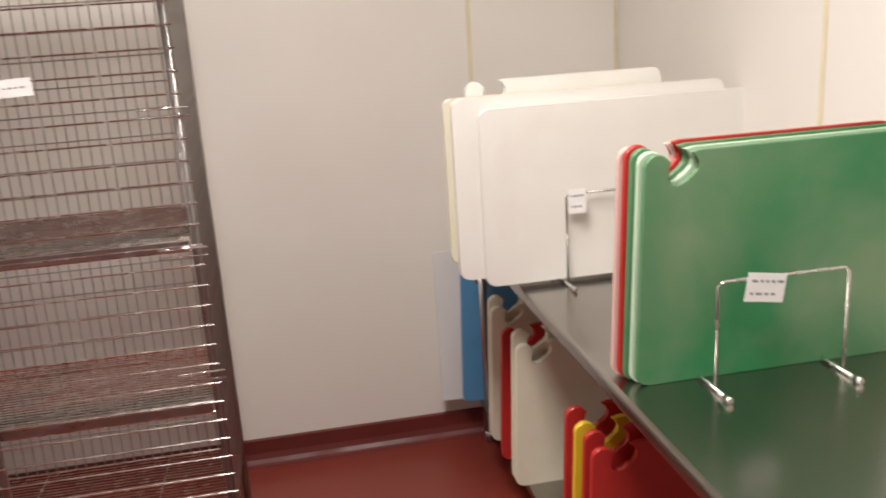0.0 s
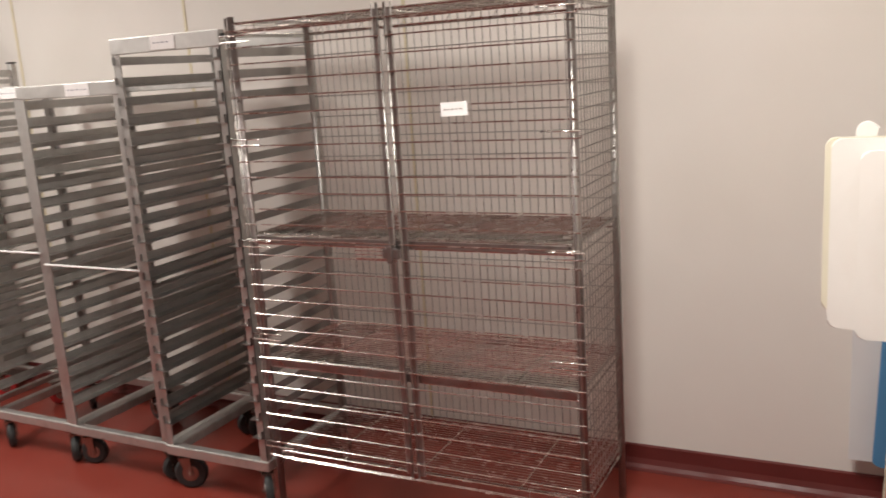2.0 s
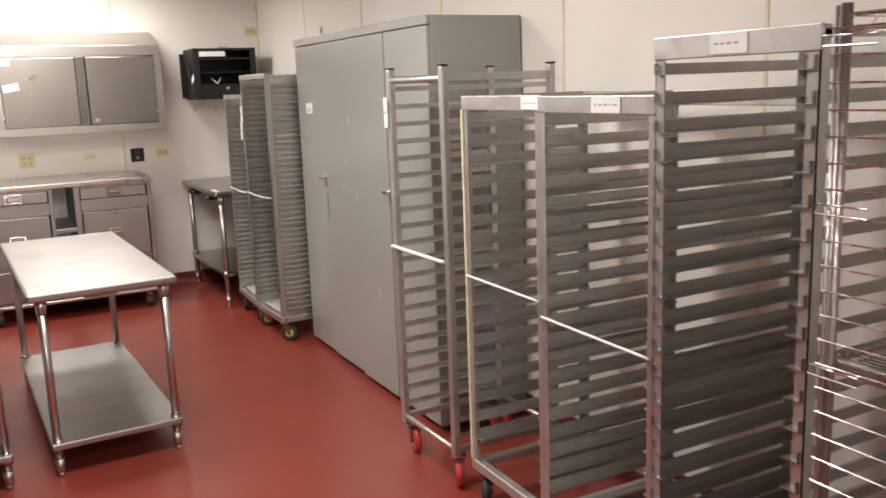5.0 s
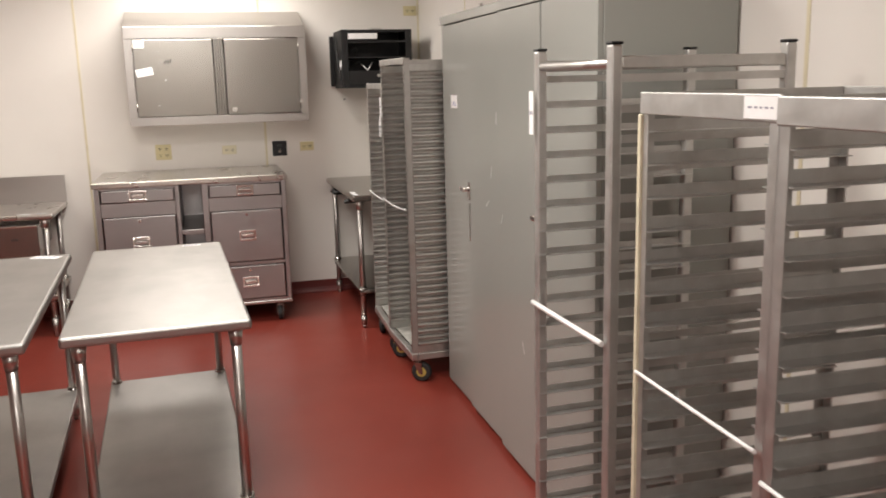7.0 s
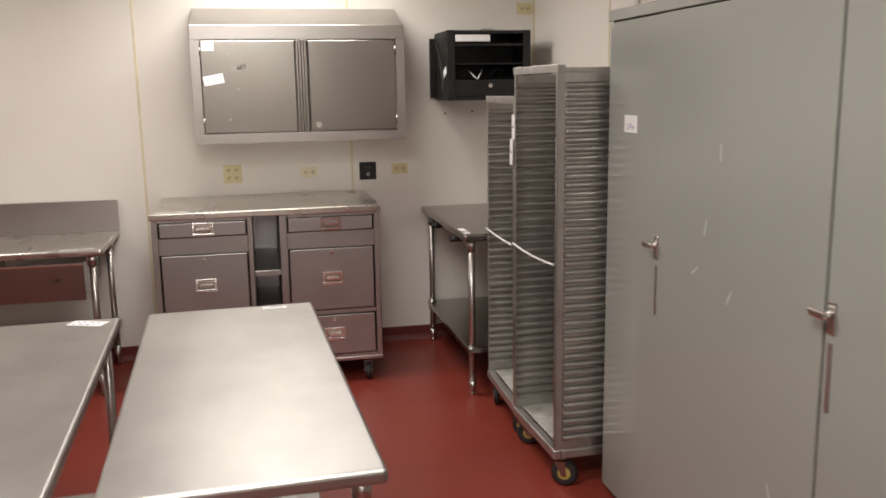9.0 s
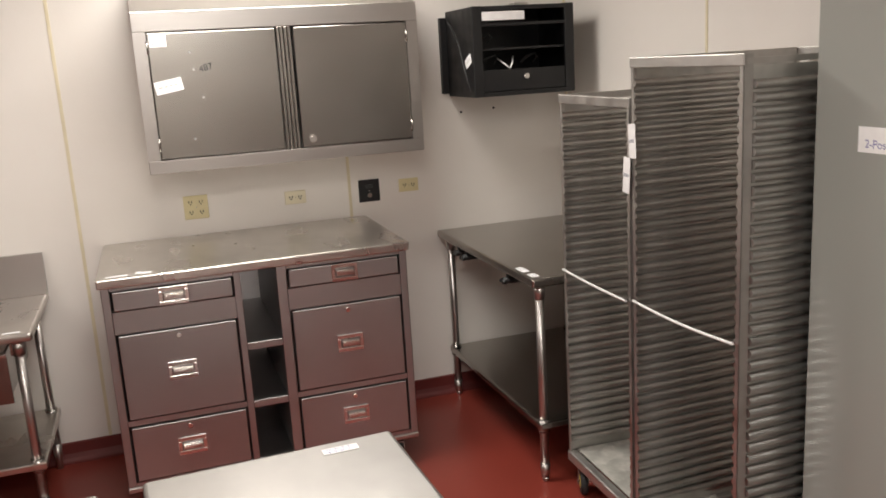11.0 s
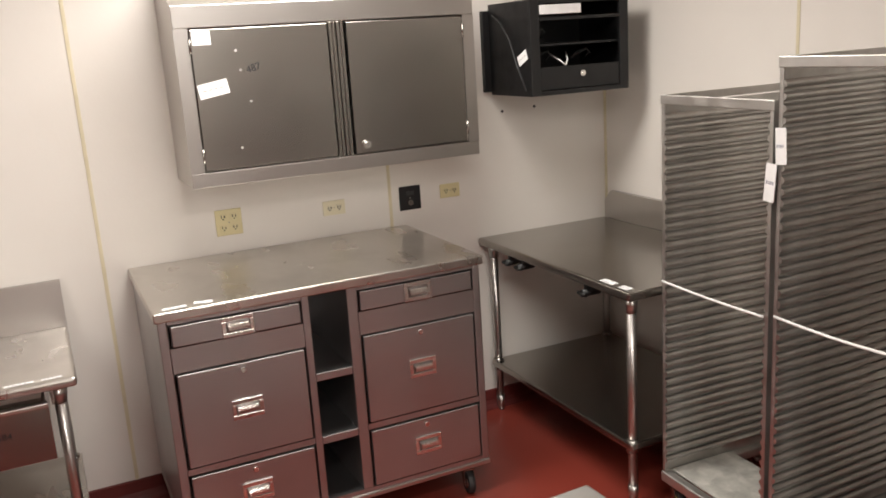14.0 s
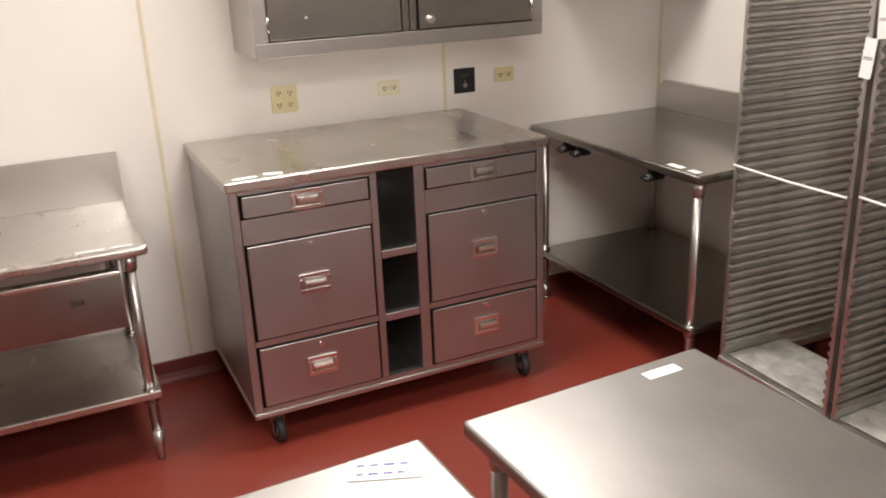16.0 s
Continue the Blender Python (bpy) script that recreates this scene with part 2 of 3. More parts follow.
structure("baseboard_north", extrude(bmesh.new(), [(WN - u, v) for u, v in cove()], "x", WW, WE), BASE, "dark red coved baseboard", "baseboard")
structure("baseboard_south", extrude(bmesh.new(), [(WS + u, v) for u, v in cove()], "x", WW, WE), BASE, "dark red coved baseboard", "baseboard")
structure("baseboard_west", extrude(bmesh.new(), [(WW + u, v) for u, v in cove()], "y", WS, WN), BASE, "dark red coved baseboard", "baseboard")
structure("baseboard_east", extrude(bmesh.new(), [(WE - u, v) for u, v in cove()], "y", WS, WN), BASE, "dark red coved baseboard", "baseboard")
for sx in (-7.36, -6.14, -4.92, -3.70, -2.48, -1.26, 0.737):
    structure("trim", B(sx - 0.008, WN - 0.004, 0.1, sx + 0.008, WN, CH, bevel=0.0015), SEAM, "yellowed panel joint strip", "trim")
for sy in (-1.6, -0.38, 0.846, 2.25):
    structure("trim", B(WW, sy - 0.008, 0.1, WW + 0.004, sy + 0.008, CH, bevel=0.0015), SEAM, "yellowed panel joint strip", "trim")
for sy in (-0.2, 1.06, 2.29):
    structure("trim", B(WE - 0.004, sy - 0.008, 0.1, WE, sy + 0.008, CH, bevel=0.0015), SEAM, "yellowed panel joint strip", "trim")
for cx, s in ((WW, 1), (WE, -1)):
    structure("trim", B(min(cx, cx + s * 0.012), WN - 0.012, 0.1, max(cx, cx + s * 0.012), WN, CH, bevel=0.003), SEAM, "yellowed corner strip", "trim")

TROFFER_GLOW = bpy.data.materials.new("lamp_diffuser")
TROFFER_GLOW.use_nodes = True
TROFFER_GLOW.node_tree.nodes["Principled BSDF"].inputs["Emission Color"].default_value = (1.0, 0.93, 0.83, 1)
TROFFER_GLOW.node_tree.nodes["Principled BSDF"].inputs["Emission Strength"].default_value = 3.0
# Unseen fixtures, one per lamp, the added brightening lamp included.
for lx, ly, power in LAMPS:
    f = thing("ceiling_light", pose(lx, ly, CH), "white fluorescent light assumed in the unseen ceiling", "ceiling light", "ceiling lights")
    bm = bmesh.new()
    for s in (-1, 1):
        box(bm, s * 0.315 - 0.015, -0.63, -0.04, s * 0.315 + 0.015, 0.63, 0.0, 0.003)
        box(bm, -0.30, s * 0.615 - 0.015, -0.04, 0.30, s * 0.615 + 0.015, 0.0, 0.003)
    part("frame", bm, PAPER, f)
    part("diffuser", B(-0.30, -0.60, -0.03, 0.30, 0.60, -0.015, 0.004), TROFFER_GLOW, f)


# ---- shared kinds of parts ----
def caster(parent, x, y, top, r, wheel_mat, hub_mat, turn=0.0, foot=0.0):
    """A swivel caster under parent, from the floor up to top: fork with a wheel."""
    w = 0.016
    bm = bmesh.new()
    box(bm, -0.035, -0.035, top - 0.006, 0.035, 0.035, top, 0.002)
    tube(bm, (0, 0, top - 0.022), (0, 0, top - 0.006), 0.022, 12)
    box(bm, -0.024, -w - 0.010, top - 0.028, 0.03, w + 0.010, top - 0.022)
    for s in (-1, 1):
        y0 = s * (w + 0.008)
        extrude(bm, [(-0.022, top - 0.024), (0.028, top - 0.024), (0.034, r - 0.012), (0.012, r - 0.012)], "y", y0 - 0.0018, y0 + 0.0018)
    tube(bm, (0.022, -w - 0.013, r), (0.022, w + 0.013, r), 0.006, 8)
    fork = part("caster", bm, STEEL_DARK, parent)
    fork.matrix_basis = pose(x, y, foot, 0, 0, turn)
    bm = bmesh.new()
    tube(bm, (0, -w * 0.7, 0), (0, w * 0.7, 0), r, 20)
    tube(bm, (0, -w, 0), (0, -w * 0.7, 0), r * 0.86, 20, r)
    tube(bm, (0, w * 0.7, 0), (0, w, 0), r, 20, r * 0.86)
    wheel = part("wheel", bm, wheel_mat, fork)
    wheel.location = (0.022, 0, r)
    bm = bmesh.new()
    tube(bm, (0, -w - 0.003, 0), (0, w + 0.003, 0), r * 0.5, 14)
    hub = part("hub", bm, hub_mat, fork)
    hub.location = (0.022, 0, r)


def label_card(name, m, w, h, label, lines=2, ink=INK, category="label"):
    """A small paper label with bars of writing, lying in its local xy plane."""
    ob = thing(name, m, label, category)
    part("paper", B(-w / 2, -h / 2, 0.0005, w / 2, h / 2, 0.0018), PAPER, ob)
    for k in range(lines):
        y = h * (0.22 - 0.44 * k / max(1, lines - 1)) if lines > 1 else 0
        x = -w * 0.38
        while x < w * 0.3:
            step = w * random.uniform(0.06, 0.16)
            part("writing", B(x, y - h * 0.045, 0.0018, x + step, y + h * 0.045, 0.0023), ink, ob)
            x += step + w * 0.07
    return ob


FACE_S = lambda x, y, z, tilt=0.0: pose(x, y, z) @ pose(0, 0, 0, 90, 0, 0) @ pose(0, 0, 0, 0, 0, tilt)
FACE_E = lambda x, y, z, tilt=0.0: pose(x, y, z) @ pose(0, 0, 0, 0, 0, 90) @ pose(0, 0, 0, 90, 0, 0) @ pose(0, 0, 0, 0, 0, tilt)


# ---- worktables ----
def worktable(m, length, width, top, label, shelf=0.175, splash=None, legs_inset=0.06):
    """Stainless table; local x along its length, y across, origin at one corner on the floor."""
    t = thing("work_table", m, label, "work table", "stainless work tables")
    part("tabletop", B(0, 0, top - 0.042, length, width, top, 0.012, 3), STEEL_DARK if splash else TABLE_TOP, t)
    bm = bmesh.new()
    box(bm, 0.12, width / 2 - 0.08, top - 0.075, length - 0.12, width / 2 + 0.08, top - 0.0425, 0.004)
    part("stiffener", bm, STEEL_DARK, t)
    i = legs_inset
    part("shelf", B(i - 0.03, i - 0.03, shelf - 0.035, length - i + 0.03, width - i + 0.03, shelf, 0.008, 2), STEEL_DARK if splash else TABLE_TOP, t, "scuffed galvanised lower shelf")
    for x in (i, length - i):
        for y in (i, width - i):
            bm = T((x, y, 0.07), (x, y, top - 0.043), 0.0205, 14)
            tube(bm, (x, y, top - 0.11), (x, y, top - 0.043), 0.0225, 14, 0.030)
            leg = part("leg", bm, STEEL, t)
            part("collar", T((x, y, shelf - 0.05), (x, y, shelf + 0.012), 0.029, 14), STEEL_DARK, leg)
            bm = T((x, y, 0.0), (x, y, 0.02), 0.013, 12, 0.019)
            tube(bm, (x, y, 0.02), (x, y, 0.09), 0.019, 12, 0.0245)
            part("bullet_foot", bm, STEEL, leg)
    if splash == "north":
        bm = extrude(bmesh.new(), [(0.02, top + 0.001), (length, top + 0.001), (length, top + 0.16), (0.075, top + 0.16), (0.02, top + 0.10)], "y", width - 0.03, width - 0.003)
        part("backsplash", bm, STEEL, t)
    return t


# two island tables
worktable(pose(-4.575, 1.862, 0, 0, 0, 182.3), 1.762, 0.685, 0.925, "stainless steel work table with a scuffed top")
worktable(pose(-4.535, 1.07, 0, 0, 0, 182.3), 1.762, 0.685, 0.923, "stainless steel work table beside its twin")
# corner table against the wall
tb = worktable(pose(-8.712, 2.74, 0), 1.31, 0.855, 0.998, "stainless corner table with backsplash and lower shelf", shelf=0.30, splash="north")
for x in (0.30, 0.42, 0.98):
    bm = T((x, -0.004, 0.918), (x, 0.09, 0.918), 0.017, 10)
    box(bm, x - 0.014, 0.02, 0.918, x + 0.014, 0.075, 0.9555)
    tube(bm, (x - 0.03, 0.0, 0.915), (x + 0.03, 0.0, 0.915), 0.009, 8)
    part("drawer_catch", bm, BLACK, tb, "black clamp under the tabletop")
# table with drawer at the west wall
lt = thing("work_table", pose(-7.975, 0.659, 0.05, 0, 0, 180), "stainless wall table with an open drawer and backsplash", "work table", "stainless work tables")
bm = bmesh.new()
box(bm, 0, 0, 0.836, 0.735, 1.55, 0.876, 0.014, 3)
part("tabletop", bm, STEEL_TOP, lt)
part("backsplash", extrude(bmesh.new(), [(0.70, 0.877), (0.735, 0.877), (0.735, 1.085), (0.72, 1.085)], "y", 0.0, 1.55), STEEL, lt)
part("shelf", B(0.03, 0.03, 0.235, 0.715, 1.52, 0.27, 0.008), STEEL_TOP, lt)
for x in (0.06, 0.675):
    for y in (0.07, 1.48):
        bm = T((x, y, 0.07), (x, y, 0.835), 0.0205, 14)
        tube(bm, (x, y, 0.77), (x, y, 0.835), 0.027, 14, 0.034)
        leg = part("leg", bm, STEEL, lt)
        part("collar", T((x, y, 0.22), (x, y, 0.282), 0.029, 14), STEEL_DARK, leg)
        part("bullet_foot", T((x, y, -0.05), (x, y, 0.09), 0.014, 12, 0.0245), STEEL, leg)
dr = part("drawer", B(-0.005, 0.11, 0.575, 0.012, 0.72, 0.80, 0.004), STEEL_DARK, lt)
for y in (0.12, 0.70):
    part("drawer_side", B(0.0125, y, 0.60, 0.60, y + 0.012, 0.79), STEEL_DARK, dr)
part("drawer_bottom", B(0.0125, 0.1325, 0.60, 0.60, 0.6995, 0.61), STEEL_DARK, dr)
part("lip", B(-0.022, 0.11, 0.785, 0.02, 0.72, 0.803, 0.004), BRIGHT, dr)
writing("584", 0.035, dr, pose(-0.0062, 0.27, 0.70) @ pose(0, 0, 0, 90, 0, -90), MARKER)
for y in (0.085, 0.73):
    part("drawer_rail", B(0.02, y, 0.78, 0.65, y + 0.012, 0.835), STEEL_DARK, lt)

# labels lying on the tables
def table_label(x, y, z, w, h, turn, ink, label="torn white paper label stuck on the tabletop"):
    label_card("paper_label", pose(x, y, z + 0.0006, 0, 0, turn), w, h, label, 2, ink)
table_label(-6.265, 1.63, 0.925, 0.10, 0.035, 92, BLUEINK)
table_label(-6.215, 0.885, 0.923, 0.15, 0.07, 68, BLUEINK)
table_label(-7.58, 2.775, 0.998, 0.09, 0.036, 0, INK)
table_label(-7.465, 2.775, 0.998, 0.06, 0.036, 0, INK)
table_label(-8.005, 0.575, 0.926, 0.07, 0.022, 90, INK)
table_label(-8.005, 0.465, 0.926, 0.10, 0.022, 90, INK)
table_label(-7.915, 1.03, 1.133, 0.09, 0.03, 95, INK)
table_label(-7.925, 1.14, 1.133, 0.07, 0.035, 75, INK)


# ---- drawer cabinet ----
def pull(parent, y, z):
    """A recessed cup pull on the cabinet's front, which faces +x at x = 0."""
    bm = bmesh.new()
    for s in (-1, 1):
        box(bm, 0.006, y - 0.062, z + s * 0.032 - 0.009, 0.013, y + 0.062, z + s * 0.032 + 0.009, 0.002)
        box(bm, 0.006, y + s * 0.054 - 0.009, z - 0.023, 0.013, y + s * 0.054 + 0.009, z + 0.023, 0.002)
    h = part("handle", bm, BRIGHT, parent, "chrome recessed pull")
    part("cup", B(0.0062, y - 0.045, z - 0.023, 0.0075, y + 0.045, z + 0.023), RUSTY, h)
    bm = bmesh.new()
    for k in range(8):
        a, b = math.pi * k / 8, math.pi * (k + 1) / 8
        p = (0.008 + 0.018 * math.sin(a), 0, z - 0.004 + 0.016 * math.cos(a))
        q = (0.008 + 0.018 * math.sin(b), 0, z - 0.004 + 0.016 * math.cos(b))
        if k < 5:
            box(bm, min(p[0], q[0]), y - 0.04, min(p[2], q[2]), max(p[0], q[0]) + 0.003, y + 0.04, max(p[2], q[2]) + 0.001)
    part("grip", bm, BRIGHT, h)


cab = thing("drawer_cabinet", pose(-7.895, 0.957, 0.055), "brushed stainless drawer cabinet with cubbyholes on casters", "drawer cabinet")
D, Wd = 0.812, 1.36
part("side_panel", B(-D, 0.0, 0.11, -0.002, 0.035, 1.036, 0.004), DRAWER, cab)
part("side_panel", B(-D, Wd - 0.035, 0.11, -0.002, Wd, 1.036, 0.004), DRAWER, cab)
part("back_panel", B(-D, 0.036, 0.11, -D + 0.012, Wd - 0.036, 1.036), DRAWER, cab)
part("bottom_panel", B(-D + 0.013, 0.036, 0.11, -0.003, Wd - 0.036, 0.13), DRAWER, cab)
for y0, y1 in ((0.555, 0.585), (0.745, 0.79)):
    part("divider", B(-D + 0.013, y0, 0.131, -0.001, y1, 1.036, 0.003), DRAWER, cab)
for y0, y1 in ((0.036, 0.554), (0.791, Wd - 0.036)):
    for z0, z1 in ((0.398, 0.424), (0.825, 0.925), (1.02, 1.036)):
        part("front_rail", B(-0.03, y0, z0, -0.003, y1, z1), DRAWER, cab)
for z in (0.385, 0.665):
    part("cubby_shelf", B(-D + 0.019, 0.586, z, -0.004, 0.744, z + 0.034, 0.003), DRAWER, cab)
part("cubby_lining", B(-D + 0.013, 0.586, 0.131, -D + 0.018, 0.744, 1.03), DRAWER, cab)
part("base_rail", B(-D + 0.01, -0.004, 0.085, 0.004, Wd + 0.004, 0.11, 0.006), STEEL, cab)
part("worktop", B(-D - 0.005, -0.012, 1.038, 0.018, Wd + 0.012, 1.078, 0.006, 2), STEEL_TOP, cab, "stainless worktop with dull stains")
for y0, y1 in ((0.046, 0.545), (0.80, Wd - 0.046)):
    ym = (y0 + y1) / 2
    for z0, z1, lock in ((0.932, 1.014, 0), (0.432, 0.818, 1), (0.138, 0.390, 1)):
        d = part("drawer", B(-0.02, y0, z0, 0.006, y1, z1, 0.003), DRAWER, cab)
        pull(d, ym, (z0 + z1) / 2 + (0.0 if not lock else 0.005))
        if lock:
            part("lock", T((0.004, ym, z1 - 0.028), (0.014, ym, z1 - 0.028), 0.011, 12), BRIGHT, d)
for x in (-0.06, -D + 0.09):
    for y in (0.09, Wd - 0.09):
        caster(cab, x, y, 0.140, 0.055, RUBBER, STEEL_DARK, random.uniform(-60, 60), -0.055)


# ---- wall cabinet ----
wc = thing("wall_cabinet", pose(-8.72, 1.222, 1.511), "stainless steel wall cabinet with two doors and sloping top", "wall cabinet")
Y1, Z1, DX = 1.350, 0.737, 0.388
for y0, y1 in ((0, 0.012), (Y1 - 0.012, Y1)):
    part("side_panel", extrude(bmesh.new(), [(0, 0), (DX, 0), (DX, Z1), (0, Z1 + 0.135)], "y", y0, y1), STEEL, wc)
part("bottom_panel", B(0.001, 0.0125, 0.0, DX, Y1 - 0.0125, 0.012), STEEL, wc)
part("back_panel", B(0.001, 0.0125, 0.0125, 0.01, Y1 - 0.0125, Z1), STEEL, wc)
part("sloping_top", extrude(bmesh.new(), [(0.0, Z1 + 0.122), (DX, Z1 - 0.012), (DX, Z1), (0.0, Z1 + 0.135)], "y", 0.0125, Y1 - 0.0125), STEEL, wc)
bm = bmesh.new()
box(bm, DX + 0.0005, -0.002, Z1 - 0.09, DX + 0.012, Y1 + 0.002, Z1 + 0.001, 0.003)
box(bm, DX + 0.0005, -0.002, -0.002, DX + 0.012, Y1 + 0.002, 0.06, 0.003)
box(bm, DX + 0.0005, -0.002, 0.06, DX + 0.012, 0.055, Z1 - 0.09)
box(bm, DX + 0.0005, Y1 - 0.055, 0.06, DX + 0.012, Y1 + 0.002, Z1 - 0.09)
part("face_frame", bm, STEEL, wc)
bm = bmesh.new()
for k in range(4):
    box(bm, DX + 0.001, 0.648 + k * 0.018, 0.061, DX + 0.012 - 0.004 * (k % 2), 0.662 + k * 0.018, Z1 - 0.091, 0.002)
part("center_stile", bm, STEEL_DARK, wc)
for y0, y1, hy, s in ((0.060, 0.640, 0.057, 1), (0.728, Y1 - 0.060, Y1 - 0.057, -1)):
    d = part("door", B(DX - 0.005, y0, 0.066, DX + 0.014, y1, Z1 - 0.096, 0.003), STEEL_DARK, wc, "dull stainless cabinet door")
    for z in (0.13, Z1 - 0.16):
        part("hinge", T((DX + 0.015, hy, z - 0.03), (DX + 0.015, hy, z + 0.03), 0.0045, 10), STEEL_DARK, d)
    if s < 0:
        bm = T((DX + 0.013, y0 + 0.05, 0.105), (DX + 0.026, y0 + 0.05, 0.105), 0.019, 16)
        tube(bm, (DX + 0.026, y0 + 0.05, 0.105), (DX + 0.034, y0 + 0.05, 0.105), 0.012, 12)
        part("lock", bm, BRIGHT, d)
    else:
        for y, z in ((0.24, 0.55), (0.25, 0.47), (0.28, 0.34), (0.22, 0.15)):
            part("adhesive_spot", T((DX + 0.0135, y, z), (DX + 0.0145, y, z), 0.006, 10), ALU, d)
        writing("487", 0.042, d, pose(DX + 0.0146, 0.305, 0.475) @ pose(0, 0, 0, 90, 0, 90) @ pose(0, 0, 0, 0, 0, 14), MARKER)
label_card("paper_label", FACE_E(-8.72 + DX + 0.0142, 1.327, 2.117), 0.075, 0.055, "small white paper label taped on steel door", 3)
label_card("paper_label", FACE_E(-8.72 + DX + 0.0142, 1.353, 1.912, 10), 0.125, 0.06, "white paper label taped on steel door", 1, ALU)


# ---- black wall box ----
bb = thing("equipment_box", pose(-8.715, 2.855, 1.755), "black open-fronted metal equipment box on the wall", "equipment box")
bx, by, bz = 0.44, 0.56, 0.455
for y0 in (0, by - 0.006):
    part("side_panel", B(0.03, y0, 0, bx - 0.02, y0 + 0.006, bz, 0.001), BLACK, bb)
for z0 in (0, bz - 0.006):
    part("shell_panel", B(0.03, 0.0062, z0, bx - 0.02, by - 0.0062, z0 + 0.006), BLACK, bb)
part("back_panel", B(0.0302, 0.0062, 0.0062, 0.036, by - 0.0062, bz - 0.0062), BLACK, bb)
part("wall_bracket", B(0.0, -0.035, 0.015, 0.03, by + 0.035, bz - 0.03, 0.002), BLACK, bb)
bm = bmesh.new()
box(bm, bx - 0.02, -0.002, 0, bx, 0.05, bz + 0.002, 0.003)
box(bm, bx - 0.02, by - 0.04, 0, bx, by + 0.012, bz + 0.002, 0.003)
box(bm, bx - 0.02, 0.05, 0, bx, by - 0.04, 0.022)
box(bm, bx - 0.02, 0.05, bz - 0.10, bx, by - 0.04, bz - 0.085)
box(bm, bx - 0.02, 0.05, bz - 0.02, bx, by - 0.04, bz)
part("face_frame", bm, BLACK, bb)
part("shelf", B(0.04, 0.007, 0.235, bx - 0.022, by - 0.007, 0.245), BLACK, bb)
part("drawer", B(bx - 0.03, 0.052, 0.024, bx - 0.006, by - 0.042, 0.135, 0.003), BLACK, bb)
bm = T((bx - 0.006, 0.29, 0.095), (bx + 0.008, 0.29, 0.095), 0.014, 14)
tube(bm, (bx + 0.008, 0.29, 0.095), (bx + 0.014, 0.29, 0.095), 0.008, 12)
part("lock", bm, BRIGHT, bb)
part("light_strip", B(bx - 0.012, 0.055, bz - 0.072, bx + 0.001, 0.29, bz - 0.028, 0.002), PAPER, bb, "white strip behind the top slot")
bm = bmesh.new()
rod(bm, [(bx - 0.10, 0.17, 0.19), (bx - 0.03, 0.185, 0.16), (bx - 0.02, 0.205, 0.138)], 0.004, 6)
rod(bm, [(bx - 0.10, 0.26, 0.20), (bx - 0.03, 0.225, 0.165), (bx - 0.02, 0.207, 0.138)], 0.004, 6)
part("cable_tie", bm, PLASTIC_W, bb, "white plastic strap ends")
for y, z in ((0.10, 0.26), (0.13, 0.15), (0.36, 0.15)):
    bm = bmesh.new()
    pts = [(bx - 0.12 + 0.02 * math.cos(k), y + 0.045 * math.cos(k * 0.9), z + 0.035 + 0.025 * math.sin(k * 1.3)) for k in range(9)]
    rod(bm, pts, 0.004, 6)
    part("cable", bm, RUBBER, bb)
bm = bmesh.new()
rod(bm, [(0.08, -0.008, 0.40), (0.17, -0.014, 0.36), (0.26, -0.014, 0.27), (0.32, -0.012, 0.15), (0.39, -0.008, 0.03)], 0.005, 8)
part("cable", bm, RUBBER, bb)
box_top = bmesh.new()
box(box_top, 0.33, 0.25, bz + 0.001, 0.40, 0.33, bz + 0.014, 0.003)
part("clip", box_top, ALU, bb)
label_card("paper_label", pose(-8.715 + 0.36, 2.854, 1.755 + 0.185, 90, 0, 0) @ pose(0, 0, 0, 0, 0, 25), 0.09, 0.05, "white paper label on black metal box", 1, ALU)
for y, z in ((2.93, 1.66), (3.13, 1.67)):
    tagged(new("wall_screw", mesh("wall_screw", T((WW, y, z), (WW + 0.006, y, z), 0.007, 10), BLACK)), "dark screw head in the white wall", "screw")


# ---- outlets ----
def outlet(y, z, w, h, material, cols, rows, label, slots=True):
    ob = thing("wall_outlet", pose(WW, y, z), label, "outlet")
    part("plate", B(0.0005, -w / 2, -h / 2, 0.007, w / 2, h / 2, 0.003), material, ob)
    for c in range(cols):
        for r in range(rows):
            cy, cz = (c - (cols - 1) / 2) * w / cols * 0.85, (r - (rows - 1) / 2) * h / rows * 0.85
            if not slots:
                continue
            sock = part("socket", B(0.007, cy - 0.017, cz - 0.014, 0.0095, cy + 0.017, cz + 0.014, 0.002), material, ob)
            bm = bmesh.new()
            for s in (-1, 1):
                box(bm, 0.0092, cy + s * 0.007 - 0.0024, cz - 0.003, 0.0104, cy + s * 0.007 + 0.0024, cz + 0.009)
            tube(bm, (0.0092, cy, cz - 0.009), (0.0104, cy, cz - 0.009), 0.004, 8)
            part("slots", bm, DARK, sock)
    part("screw", T((0.007, 0, 0), (0.0085, 0, 0), 0.003, 8), BRIGHT, ob)
    return ob


outlet(1.424, 1.277, 0.124, 0.124, IVORY, 2, 2, "ivory four-socket outlet plate on white wall")
outlet(1.947, 1.274, 0.115, 0.072, PALE, 2, 1, "pale duplex outlet on white wall")
outlet(2.59, 1.278, 0.115, 0.074, IVORY, 2, 1, "ivory duplex outlet on white wall")
outlet(3.526, 2.388, 0.115, 0.08, IVORY, 2, 1, "ivory plate high on white wall")
bp = outlet(2.36, 1.268, 0.12, 0.125, BLACK, 1, 1, "black square outlet plate on white wall", False)
bm = T((0.006, 0.0, -0.025), (0.012, 0.0, -0.025), 0.014, 14)
part("socket", bm, STEEL_DARK, bp)
part("rocker", B(0.006, -0.022, 0.015, 0.009, 0.022, 0.035, 0.002), DARK, bp)


